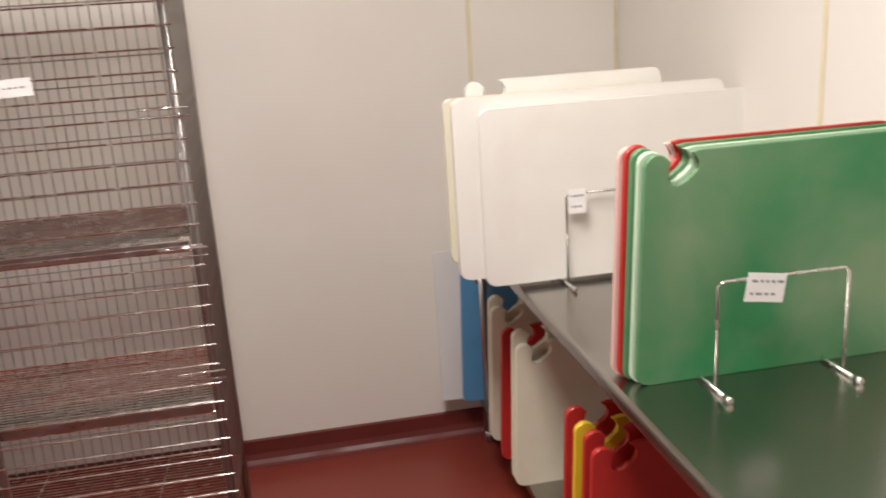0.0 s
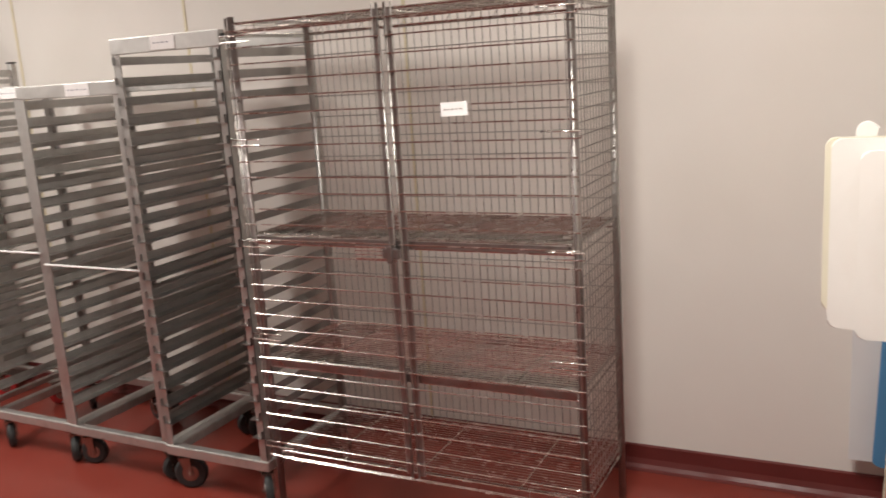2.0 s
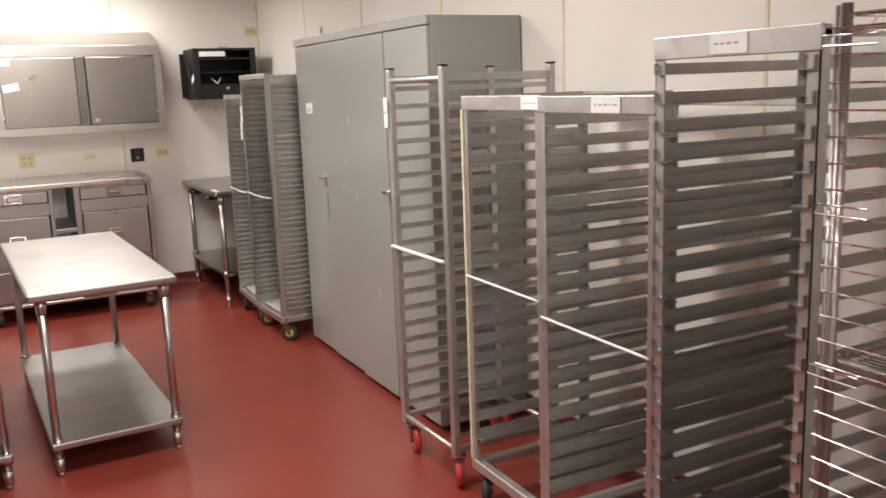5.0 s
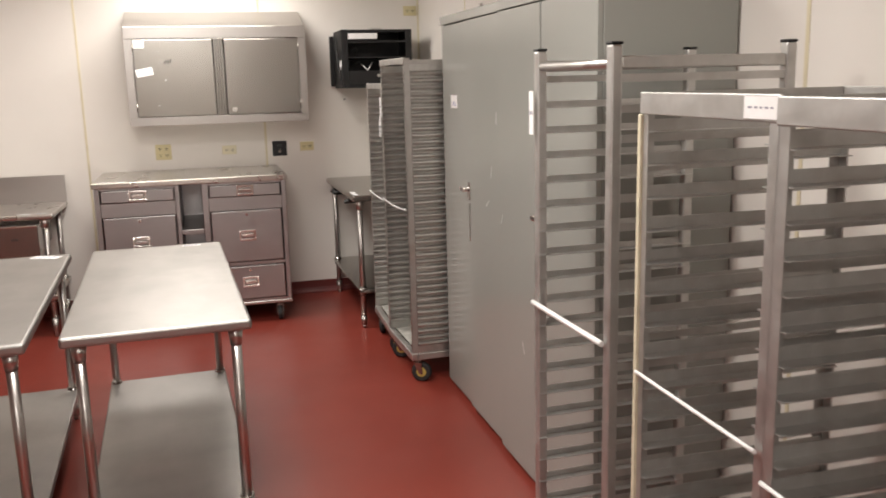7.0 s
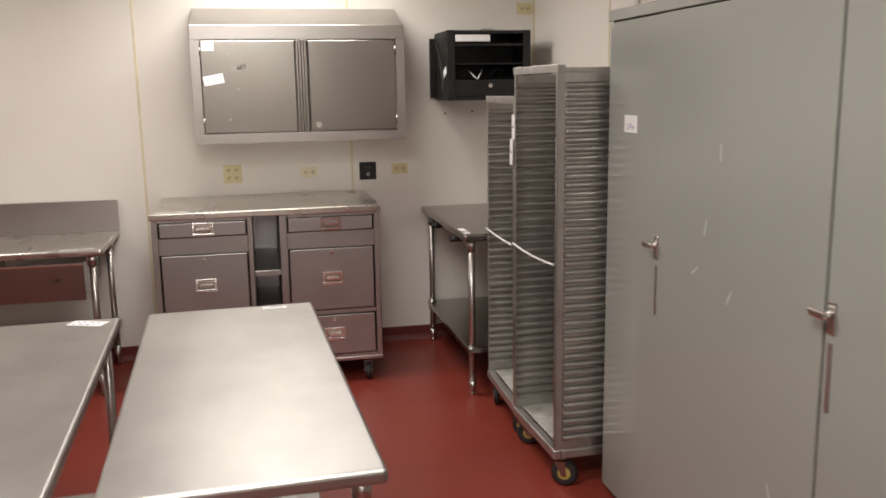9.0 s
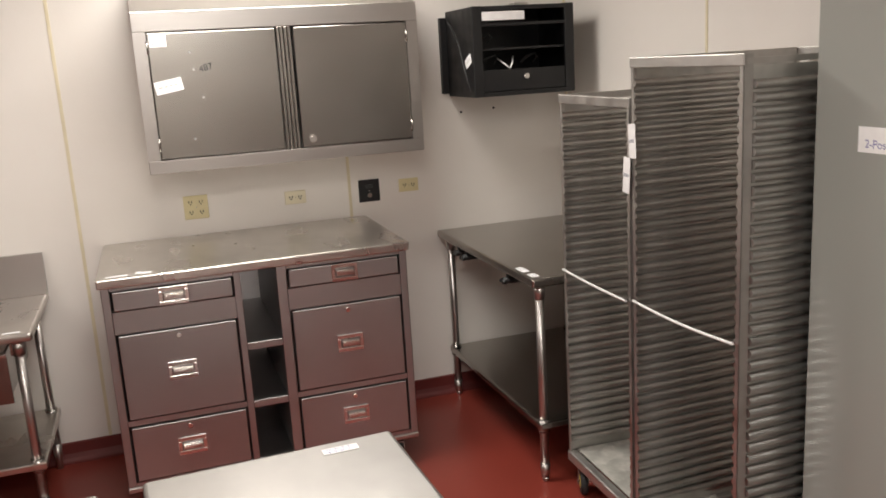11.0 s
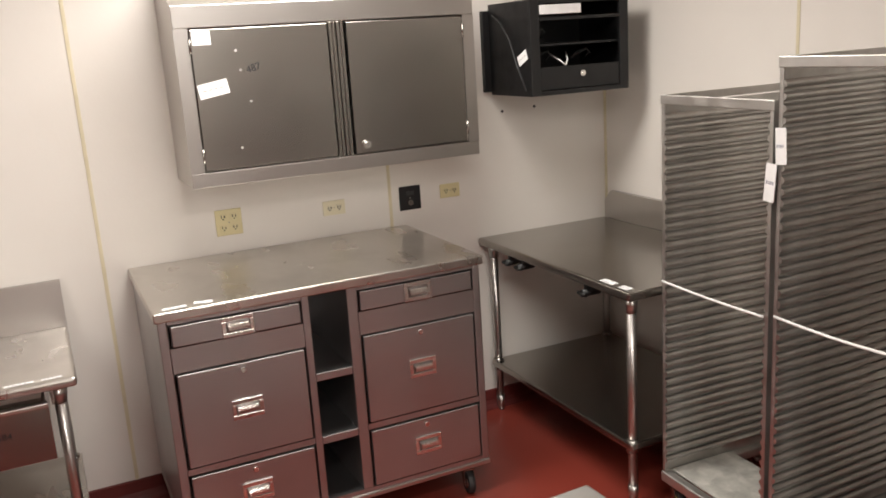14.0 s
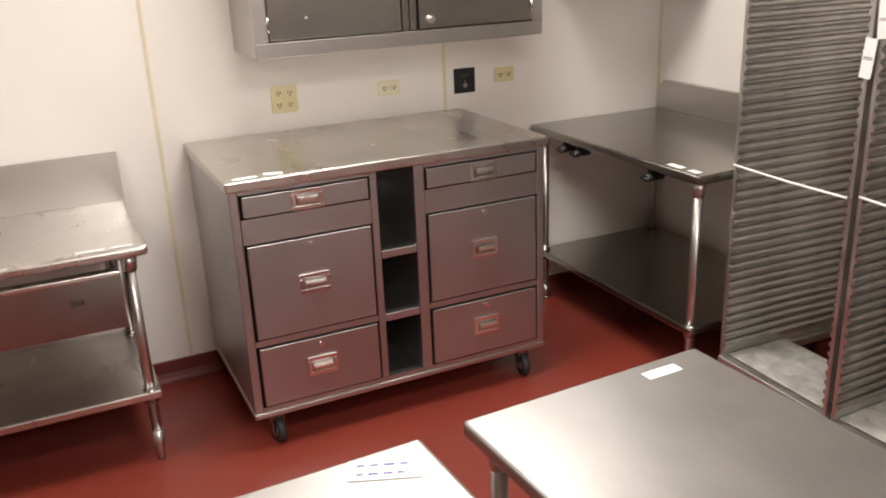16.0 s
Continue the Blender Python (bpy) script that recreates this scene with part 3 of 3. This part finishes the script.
# ---- sheet pan racks ----
def pan_rack(m, w, d, top, base, n, ledge, label, wheel_r=0.062, tyre=RUBBER, hub=STEEL_DARK, cap=0.035, material=ALU,
             first=0.10, bar=None, round_bars=False, strip=False, group="sheet pan racks", backcap=True, bar_sag=0.0):
    """A sheet pan rack; local x across, y to the back, origin at its front left foot."""
    r = thing("pan_rack", m, label, "pan rack", group)
    pw = 0.034
    for i, (x, y) in enumerate(((0, 0), (w - pw, 0), (0, d - pw), (w - pw, d - pw))):
        bm = bmesh.new()
        if round_bars:
            box(bm, x, y, base - 0.03, x + pw, y + pw, top, 0.006, 2)
        else:
            s = 1 if x == 0 else -1
            xo, xi = (x, x + 0.004) if x == 0 else (x + pw - 0.004, x + pw)
            box(bm, xo, y, base, xi, y + pw, top - 0.001)
            f = 0.012 if ledge == "ridge" else 0.03
            box(bm, min(xo, xo + s * f), y if y == 0 else y + pw - 0.004, base, max(xi, xi + s * f), y + 0.004 if y == 0 else y + pw, top - 0.001)
        part("post", bm, material, r)
        if round_bars:
            part("end_cap", B(x - 0.001, y - 0.001, top, x + pw + 0.001, y + pw + 0.001, top + 0.008, 0.003), BLACK, r)
    if round_bars:
        for y in (pw / 2, d - pw / 2):
            part("top_bar", T((pw, y, top - 0.05), (w - pw, y, top - 0.05), 0.013, 12), ALU, r)
            part("base_bar", T((pw, y, base + 0.005), (w - pw, y, base + 0.005), 0.013, 12), ALU, r)
        for x in (0.004, w - 0.03):
            part("side_rail", B(x, pw, top - 0.065, x + 0.026, d - pw, top - 0.03, 0.004), material, r)
            part("side_rail", B(x, pw, base - 0.01, x + 0.026, d - pw, base + 0.02, 0.004), material, r)
    else:
        for y in (-0.004, d - 0.008) if backcap else (-0.004,):
            part("top_rail", B(-0.004, y, top - cap, w + 0.004, y + 0.012, top + 0.001, 0.003), material, r)
        part("top_sheet", B(0.0, 0.009, top - 0.012, w, d - 0.009, top - 0.008) if cap < 0.03 else B(0, 0.009, top - 0.03, 0.01, d - 0.009, top), material, r)
        part("top_side", B(w - 0.01, 0.009, top - 0.03, w, d - 0.009, top - 0.0125), material, r)
        for y in (-0.006, d - 0.034):
            part("base_rail", B(-0.006, y, base - 0.045, w + 0.006, y + 0.04, base, 0.006, 2), material, r)
        for x in (-0.004, w - 0.036):
            part("base_rail", B(x, 0.036, base - 0.045, x + 0.04, d - 0.036, base - 0.002, 0.006, 2), material, r)
    if ledge == "ridge":
        part("bottom_tray", B(0.01, 0.04, base - 0.004, w - 0.01, 0.36, base + 0.004, 0.002), TRAY, r, "dusty flat tray at the bottom")
    z0, z1 = base + (0.045 if ledge == "ridge" else first), top - 0.10
    pitch = (z1 - z0) / (n - 1)
    if ledge == "ridge":
        h = pitch * 0.62
        prof = [(0, -0.003), (0.012, 0), (0.020, h * 0.25), (0.022, h * 0.5), (0.020, h * 0.75), (0.012, h), (0, h + 0.003)]
        web = [B(0.004, 0.02, base, 0.0065, d - 0.02, top - 0.036), B(w - 0.0065, 0.02, base, w - 0.004, d - 0.02, top - 0.036)]
        for bmw in web:
            part("side_sheet", bmw, RUN, r)
        outer = [(-u * 0.8, v) for u, v in prof]
    else:
        wide = {"angle": 0.045, "wide": 0.05, "thin": 0.032}[ledge]
        prof = [(0, 0), (wide, 0.0), (wide, 0.0025), (0.003, 0.003), (0.003, 0.032 if ledge != "thin" else 0.022), (0, 0.032 if ledge != "thin" else 0.022)]
        outer = None
    y0 = -0.012 if ledge == "wide" else 0.002
    ml = mesh("runner", extrude(bmesh.new(), [(0.0065 + u, v) for u, v in prof], "y", y0, d - 0.002), {"ridge": RUN, "wide": RUN_D}.get(ledge, ALU_OLD))
    mr = mesh("runner", extrude(bmesh.new(), [(w - 0.0065 - u, v) for u, v in prof], "y", y0, d - 0.002), {"ridge": RUN, "wide": RUN_D}.get(ledge, ALU_OLD))
    if outer:
        mo = [mesh("rib", extrude(bmesh.new(), [(0.003 + u, v) for u, v in outer], "y", 0.036, d - 0.036), RUN),
              mesh("rib", extrude(bmesh.new(), [(w - 0.003 - u, v) for u, v in outer], "y", 0.036, d - 0.036), RUN)]
    for k in range(n):
        z = z0 + k * pitch
        for me in (ml, mr):
            o = piece("runner", me, r, (0, 0, z))
            o.rotation_euler = (random.uniform(-0.0015, 0.0015), 0, 0)
        if outer:
            for me in mo:
                piece("rib", me, r, (0, 0, z))
    if bar:
        pts = [(0.015 + (w - 0.03) * k / 10, -0.012, bar - bar_sag * math.sin(math.pi * k / 10)) for k in range(11)]
        part("stop_bar", rod(bmesh.new(), pts, 0.009 if round_bars else 0.0052, 8), PLASTIC_W, r, "white stop bar across the front")
    if strip:
        part("edge_strip", B(-0.007, -0.008, base, 0.009, 0.002, top - cap, 0.002), CREAM_EDGE, r, "yellowed protective strip")
    for i, (x, y) in enumerate(((0.045, 0.045), (w - 0.045, 0.045), (0.045, d - 0.05), (w - 0.045, d - 0.05))):
        caster(r, x, y, base - (0.031 if round_bars else 0.046), wheel_r, tyre, hub, random.uniform(-70, 70))
    return r


pan_rack(pose(-7.345, 2.868, 0, 0, 0, -2), 0.585, 0.70, 1.79, 0.19, 38, "ridge", "aluminium sheet pan rack with many narrow runners", tyre=RUBBER, hub=YELLOW, bar=1.045, bar_sag=0.004)
pan_rack(pose(-6.735, 2.842, 0, 0, 0, 1.4), 0.585, 0.72, 1.93, 0.19, 42, "ridge", "taller aluminium sheet pan rack with many narrow runners", tyre=RUBBER, hub=YELLOW, bar=1.062, bar_sag=0.010)
pan_rack(pose(-3.99, 2.785, 0, 0, 0, 1), 0.54, 0.585, 1.885, 0.175, 20, "thin", "open aluminium pan rack on red casters", tyre=REDWHEEL, hub=STEEL_DARK, round_bars=True, material=ALU_OLD, bar=1.053, first=0.06)
pan_rack(pose(-3.318, 2.815, 0, 0, 0, -1), 0.565, 0.60, 1.76, 0.20, 17, "angle", "aluminium pan rack with yellowed edge strip", material=ALU_OLD, bar=1.023, strip=True, cap=0.055)
pan_rack(pose(-2.738, 2.79, 0, 0, 0, -1), 0.605, 0.60, 1.757, 0.205, 20, "angle", "aluminium pan rack with grey runners", material=ALU_OLD, bar=0.977, cap=0.055)
pan_rack(pose(-2.108, 2.75, 0), 0.535, 0.60, 1.912, 0.215, 20, "wide", "tall aluminium pan rack with wide angled runners", material=ALU_OLD, cap=0.06, wheel_r=0.072)
for x, y, z, w, h, a in ((-2.81, 2.801, 1.734, 0.11, 0.045, 0), (-2.36, 2.777, 1.73, 0.14, 0.05, 0), (-1.84, 2.745, 1.884, 0.12, 0.05, 0),
                         (-3.975, 2.772, 1.69, 0.035, 0.14, 0), (-6.71, 2.830, 1.645, 0.045, 0.12, 3), (-6.755, 2.833, 1.52, 0.045, 0.13, -5)):
    label_card("paper_label", FACE_S(x, y, z, a), w, h, "white paper label stuck on an aluminium rack", 1)


# ---- lockers ----
def locker(x, y, w, seam, label, set_back=0.0):
    k = thing("storage_cabinet", pose(x, y, 0), label, "storage cabinet", "tall storage cabinets")
    d, top = WN - 0.012 - y, 2.145
    for x0 in (0, w - 0.012):
        part("side_panel", B(x0, 0.022, 0.03, x0 + 0.012, d, top, 0.003), LOCKER, k)
    part("back_panel", B(0.0125, d - 0.01, 0.03, w - 0.0125, d, top), LOCKER, k)
    part("top_panel", B(0.0125, 0.022, top - 0.012, w - 0.0125, d - 0.0105, top), LOCKER, k)
    part("bottom_panel", B(0.0125, 0.022, 0.03, w - 0.0125, d - 0.0105, 0.06), LOCKER, k)
    part("header", B(0, 0, top - 0.045, w, 0.021, top, 0.004), LOCKER, k)
    part("plinth", B(0.01, 0.035, 0, w - 0.01, d - 0.02, 0.0295), BLACK, k)
    for a, b, back in ((0.0005, seam - 0.008, set_back), (seam + 0.006, w - 0.0005, 0.0)):
        part("door", B(a, back, 0.035, b, 0.021 + back, top - 0.05, 0.0025), LOCKER, k)
    # Near-black strip behind the seam stands in for shade in the door gap.
    part("seam_shade_strip", B(seam - 0.02, 0.022 + set_back, 0.06, seam + 0.02, 0.03 + set_back, top - 0.06), DARK, k)
    hx = seam + 0.03
    bm = bmesh.new()
    box(bm, hx - 0.017, -0.006, 1.183, hx + 0.017, -0.0005, 1.273, 0.003)
    tube(bm, (hx, -0.006, 1.238), (hx, -0.028, 1.238), 0.012, 12)
    box(bm, hx - 0.055, -0.040, 1.226, hx + 0.016, -0.026, 1.251, 0.006)
    part("handle", bm, BRIGHT, k, "chrome swing handle")
    part("pull_slot", B(hx - 0.008, -0.003, 0.965, hx + 0.008, -0.0005, 1.16, 0.001), RUN, k)
    return k


lockers = [locker(-6.10, 3.06, 1.018, 0.475, "tall grey painted steel cabinet with two doors", 0.010),
           locker(-5.08, 3.045, 1.022, 0.508, "tall grey painted steel cabinet beside the racks")]
for k, x, z, a in ((lockers[1], 0.03, 1.16, 30), (lockers[1], 0.30, 0.62, -25), (lockers[0], 0.86, 1.36, 12), (lockers[0], 0.80, 1.20, 55), (lockers[0], 0.94, 1.62, 0)):
    part("scuff_mark", B(-0.004, -0.0008, -0.028, 0.004, -0.0002, 0.028), SCUFF, k).matrix_basis = pose(x, 0, z, 0, a, 0)
card = label_card("paper_label", FACE_S(-5.875, 3.0695, 1.685), 0.12, 0.07, "white handwritten paper label on grey cabinet", 0)
writing("2-Pos", 0.032, card, pose(0, -0.012, 0.002), BLUEINK)



# ---- wire security cage ----
cage = thing("wire_cage", pose(-1.535, 2.745, 0), "chrome wire security cage with double doors and shelves", "wire cage")
cw, cd, zb, zt = 1.295, 0.50, 0.27, 1.945
for x in (0.012, cw - 0.012):
    for y in (0.02, cd - 0.012):
        bm = T((x, y, 0.025), (x, y, zt + 0.005), 0.0127, 12)
        post = part("post", bm, RUSTY if y < 0.1 else CAGE, cage)
        part("foot", T((x, y, 0), (x, y, 0.026), 0.018, 12, 0.012), STEEL_DARK, post)
for z in (zb, 0.66, 1.15, zt - 0.02):
    bm = bmesh.new()
    for y in (0.02, cd - 0.012):
        tube(bm, (0.012, y, z), (cw - 0.012, y, z), 0.004, 6)
        tube(bm, (0.012, y, z - 0.032), (cw - 0.012, y, z - 0.032), 0.004, 6)
        for k in range(27):
            x = 0.02 + (cw - 0.04) * k / 26
            tube(bm, (x, y, z - 0.032), (x + (0.024 if k % 2 else -0.0), y, z), 0.002, 4)
    for x in (0.012, cw - 0.012):
        tube(bm, (x, 0.02, z), (x, cd - 0.012, z), 0.004, 6)
        tube(bm, (x, 0.02, z - 0.032), (x, cd - 0.012, z - 0.032), 0.004, 6)
    for k in range(24):
        y = 0.03 + (cd - 0.055) * k / 23
        tube(bm, (0.012, y, z + 0.004), (cw - 0.012, y, z + 0.004), 0.0021, 4)
    for x in (0.25, 0.64, 1.04):
        tube(bm, (x, 0.02, z - 0.004), (x, cd - 0.012, z - 0.004), 0.003, 6)
    part("shelf", bm, CHROME, cage)
    if 0.5 < z < 1.5:
        part("shelf_edge", B(0.03, 0.012, z - 0.030, cw - 0.03, 0.016, z - 0.004), RUSTY, cage)
mh = mesh("wire", T((0, 0, 0), (cw - 0.02, 0, 0), 0.0021, 6), CAGE)
mv = mesh("wire", T((0, 0, zb), (0, 0, zt), 0.0021, 6), CAGE)
ms = mesh("wire", T((0, 0.02, 0), (0, cd - 0.012, 0), 0.0024, 6), CAGE)
for k in range(40):
    piece("wire", mv, cage, (0.025 + (cw - 0.05) * k / 39, cd - 0.004, 0))
for k in range(20):
    piece("wire", mh, cage, (0.01, cd - 0.009, zb + 0.04 + 0.083 * k))
for x in (cw - 0.004,):
    for k in range(14):
        piece("wire", mv, cage, (x, 0.04 + (cd - 0.07) * k / 13, 0))
    for k in range(40):
        piece("wire", ms, cage, (x + (0.005 if x < 0.1 else -0.005), 0, zb + 0.03 + 0.041 * k))
half = cw / 2
for side in (0, 1):
    x0, x1 = (0.0, half - 0.006) if side == 0 else (half + 0.006, cw)
    bm = bmesh.new()
    for x in ((x0 + 0.006, x1 - 0.008) if side == 0 else (x0 + 0.008, x1 - 0.006)):
        tube(bm, (x, -0.002, zb - 0.02), (x, -0.002, zt), 0.0045, 8)
    xs = (x1 - 0.03) if side == 0 else (x0 + 0.03)
    tube(bm, (xs, 0.003, zb), (xs, 0.003, zt), 0.003, 6)
    door = part("door", bm, CAGE, cage, "chrome wire door")
    part("stile", B(x1 - 0.026 if side == 0 else x0 + 0.004, -0.001, zb, x1 - 0.004 if side == 0 else x0 + 0.026, 0.004, zt - 0.02), RUSTY, door)
    mw = mesh("wire", T((x0 - (0.004 if side == 0 else -0.0), -0.008, 0), (x1 + (0.008 if side else -0.002), -0.008, 0), 0.0026, 6), CHROME)
    for k in range(29):
        piece("wire", mw, door, (0, random.uniform(-0.001, 0.001), zb - 0.01 + 0.0585 * k))
    for z in (0.30, 0.745, 1.11, 1.49, 1.86):
        xa = x0 + 0.0 if side == 0 else x1
        s = 1 if side == 0 else -1
        bm = bmesh.new()
        rod(bm, [(xa + s * 0.11, -0.013, z), (xa - s * 0.02, -0.013, z), (xa - s * 0.02, -0.013, z + 0.022), (xa + s * 0.11, -0.013, z + 0.022)], 0.003, 6)
        part("hinge", bm, BRIGHT, door)
bm = bmesh.new()
box(bm, half - 0.05, -0.03, 1.09, half + 0.015, -0.012, 1.125, 0.004)
box(bm, half - 0.03, -0.036, 1.075, half - 0.008, -0.028, 1.135, 0.003)
part("latch", bm, RUSTY, cage)
bm = bmesh.new()
for k in range(4):
    tube(bm, (half - 0.17, -0.012, 1.085 + 0.014 * k), (half - 0.03, -0.012, 1.085 + 0.014 * k), 0.0025, 6)
part("latch_wires", bm, BRIGHT, cage)
label_card("paper_label", FACE_S(-0.637, 2.732, 1.592, 2), 0.095, 0.045, "white paper label tied to the cage wires", 1, ALU)


# ---- cutting boards and their table ----
st = thing("work_table", pose(0.64, 0.57, -0.01), "stainless table holding cutting boards, with a lower shelf", "work table", "stainless work tables")
part("tabletop", B(0, 0, 0.895, 0.675, 3.0, 0.935, 0.012, 3), STEEL_DARK, st)
part("shelf", B(0.04, 0.04, 0.175, 0.645, 2.96, 0.205, 0.008), STEEL_DARK, st)
for x in (0.07, 0.605):
    for y in (0.08, 2.92):
        leg = part("leg", T((x, y, 0.06), (x, y, 0.8945), 0.0205, 14), STEEL, st)
        part("bullet_foot", T((x, y, 0.01), (x, y, 0.06), 0.014, 12, 0.02), STEEL, leg)


EX, EY = -0.09, 0.057  # the boards' place along the table


def board(m, w, h, t, material, label, hook=True):
    """A cutting board standing on edge: x across, z up, front at y = 0; a rounded carrying notch at its top left corner."""
    def arc(cx, cz, r, a0, a1, k=5):
        return [(cx + r * math.cos(radians(a0 + (a1 - a0) * i / k)), cz + r * math.sin(radians(a0 + (a1 - a0) * i / k))) for i in range(k + 1)]
    pts = arc(w - 0.025, 0.025, 0.025, -90, 0) + arc(w - 0.025, h - 0.025, 0.025, 0, 90)
    if hook:
        pts += [(0.135, h), *arc(0.11, h - 0.028, 0.026, 75, -60, 4), *arc(0.085, h - 0.05, 0.022, -20, -190, 5), (0.075, h - 0.02)]
        pts += arc(0.045, h - 0.03, 0.028, 60, 170, 5)
    else:
        pts += arc(0.025, h - 0.025, 0.025, 90, 180)
    pts += arc(0.025, 0.025, 0.025, 180, 270)
    bm = extrude(bmesh.new(), pts, "y", 0, t)
    es = [e for e in bm.edges if len({round(v.co.y, 4) for v in e.verts}) == 1]
    bmesh.ops.bevel(bm, geom=es, offset=0.0025, segments=1, affect="EDGES")
    ob = new("cutting_board", mesh("cutting_board", bm, material))
    ob.matrix_world = pose(EX, EY, -0.01) @ m
    return tagged(ob, label, "cutting board", "cutting boards")


ZT = 0.936
board(pose(0.777, 1.882, ZT, 0, 0, 0), 0.62, 0.49, 0.013, GREEN, "green plastic cutting board with scuffed face")
board(pose(0.770, 1.898, ZT), 0.62, 0.495, 0.013, GREEN_L, "pale mint plastic cutting board standing on edge")
board(pose(0.762, 1.914, ZT), 0.62, 0.50, 0.013, GREEN, "green plastic cutting board standing behind another")
board(pose(0.756, 1.930, ZT), 0.62, 0.505, 0.013, RED, "red plastic cutting board standing on edge")
board(pose(0.748, 1.946, ZT), 0.62, 0.50, 0.013, PINK, "pale pink plastic cutting board standing on edge")
ZW = 0.962
board(pose(0.632, 2.60, ZW - 0.01), 0.87, 0.505, 0.02, HDPE, "large white plastic cutting board on edge", False)
board(pose(0.562, 2.624, ZW + 0.01), 0.80, 0.515, 0.02, HDPE, "large white plastic cutting board with a handle", False)
board(pose(0.545, 2.66, ZW + 0.05), 0.66, 0.475, 0.018, HDPE_C, "cream cutting board leaning behind white boards", False)
board(pose(0.60, 2.69, ZW), 0.60, 0.565, 0.018, HDPE, "tall cream cutting board at the back", True)


def wire_holder(x0, x1, y, z, h, depth, label):
    ob = thing("board_holder", pose(x0 + EX, y + EY, z - 0.01), label, "board holder", "board holders")
    w = x1 - x0
    bm = bmesh.new()
    rod(bm, [(0, 0, 0.012), (0, 0, h - 0.01), (0.01, 0, h), (w - 0.01, 0, h), (w, 0, h - 0.01), (w, 0, 0.012)], 0.0038, 8)
    part("front_loop", bm, CHROME, ob)
    bm = bmesh.new()
    rod(bm, [(0, depth, 0.012), (0, depth, h - 0.01), (0.01, depth, h), (w - 0.01, depth, h), (w, depth, h - 0.01), (w, depth, 0.012)], 0.0038, 8)
    part("back_loop", bm, CHROME, ob)
    for x in (0, w):
        part("base_wire", T((x, -0.045, 0.006), (x, depth + 0.02, 0.006), 0.0045, 8), CHROME, ob)
        part("wire_tip", T((x, -0.062, 0.007), (x, -0.040, 0.007), 0.0068, 8), BRIGHT, ob)
    return ob


wire_holder(0.918, 1.207, 1.812, 0.9355, 0.235, 0.16, "chrome wire holder around cutting boards")
wire_holder(0.865, 1.32, 2.575, 0.9355, 0.27, 0.15, "tall chrome wire holder around white boards")
label_card("paper_label", FACE_S(1.018 + EX, 1.807 + EY, 1.14, -8), 0.085, 0.06, "white paper label hung on the wire holder", 2)
label_card("paper_label", FACE_S(0.895 + EX, 2.569 + EY, 1.175, 0), 0.05, 0.07, "white paper label hung on the wire holder", 2)
# boards on the lower shelf
for y, top, mt, lab, t in ((3.42, 0.76, BLUE, "blue plastic cutting board on the lower shelf", 0.02), (3.10, 0.75, HDPE_C, "cream cutting board on the lower shelf", 0.02), (3.07, 0.72, HDPE_C, "cream cutting board leaning on another", 0.02),
                           (2.93, 0.69, RED, "red cutting board on the lower shelf", 0.02), (2.79, 0.735, HDPE_C, "worn cream cutting board on the lower shelf", 0.02), (2.75, 0.70, HDPE_C, "worn cream cutting board at the front", 0.022),
                           (2.27, 0.71, RED, "red cutting board low on the shelf", 0.016), (2.20, 0.70, YELLOWB, "yellow cutting board low on the shelf", 0.016), (2.13, 0.71, RED, "red cutting board beside a yellow one", 0.016), (2.08, 0.69, RED, "red cutting board at the shelf edge", 0.016)):
    board(pose(0.70 if mt is BLUE else 0.73, y, 0.2055), 0.58, top - 0.205, t, mt, lab)
tagged(new("plastic_sheet", mesh("plastic_sheet", B(0.53, 3.512, 0.1955, 1.18, 3.518, 0.82, 0.002), FROST)), "milky white plastic sheet leaning by the wall", "plastic sheet")
tagged(new("wall_clip", mesh("wall_clip", B(-6.99, WN - 0.02, 2.25, -6.955, WN, 2.30, 0.004), ALU)), "small metal clip on the white wall", "wall clip")
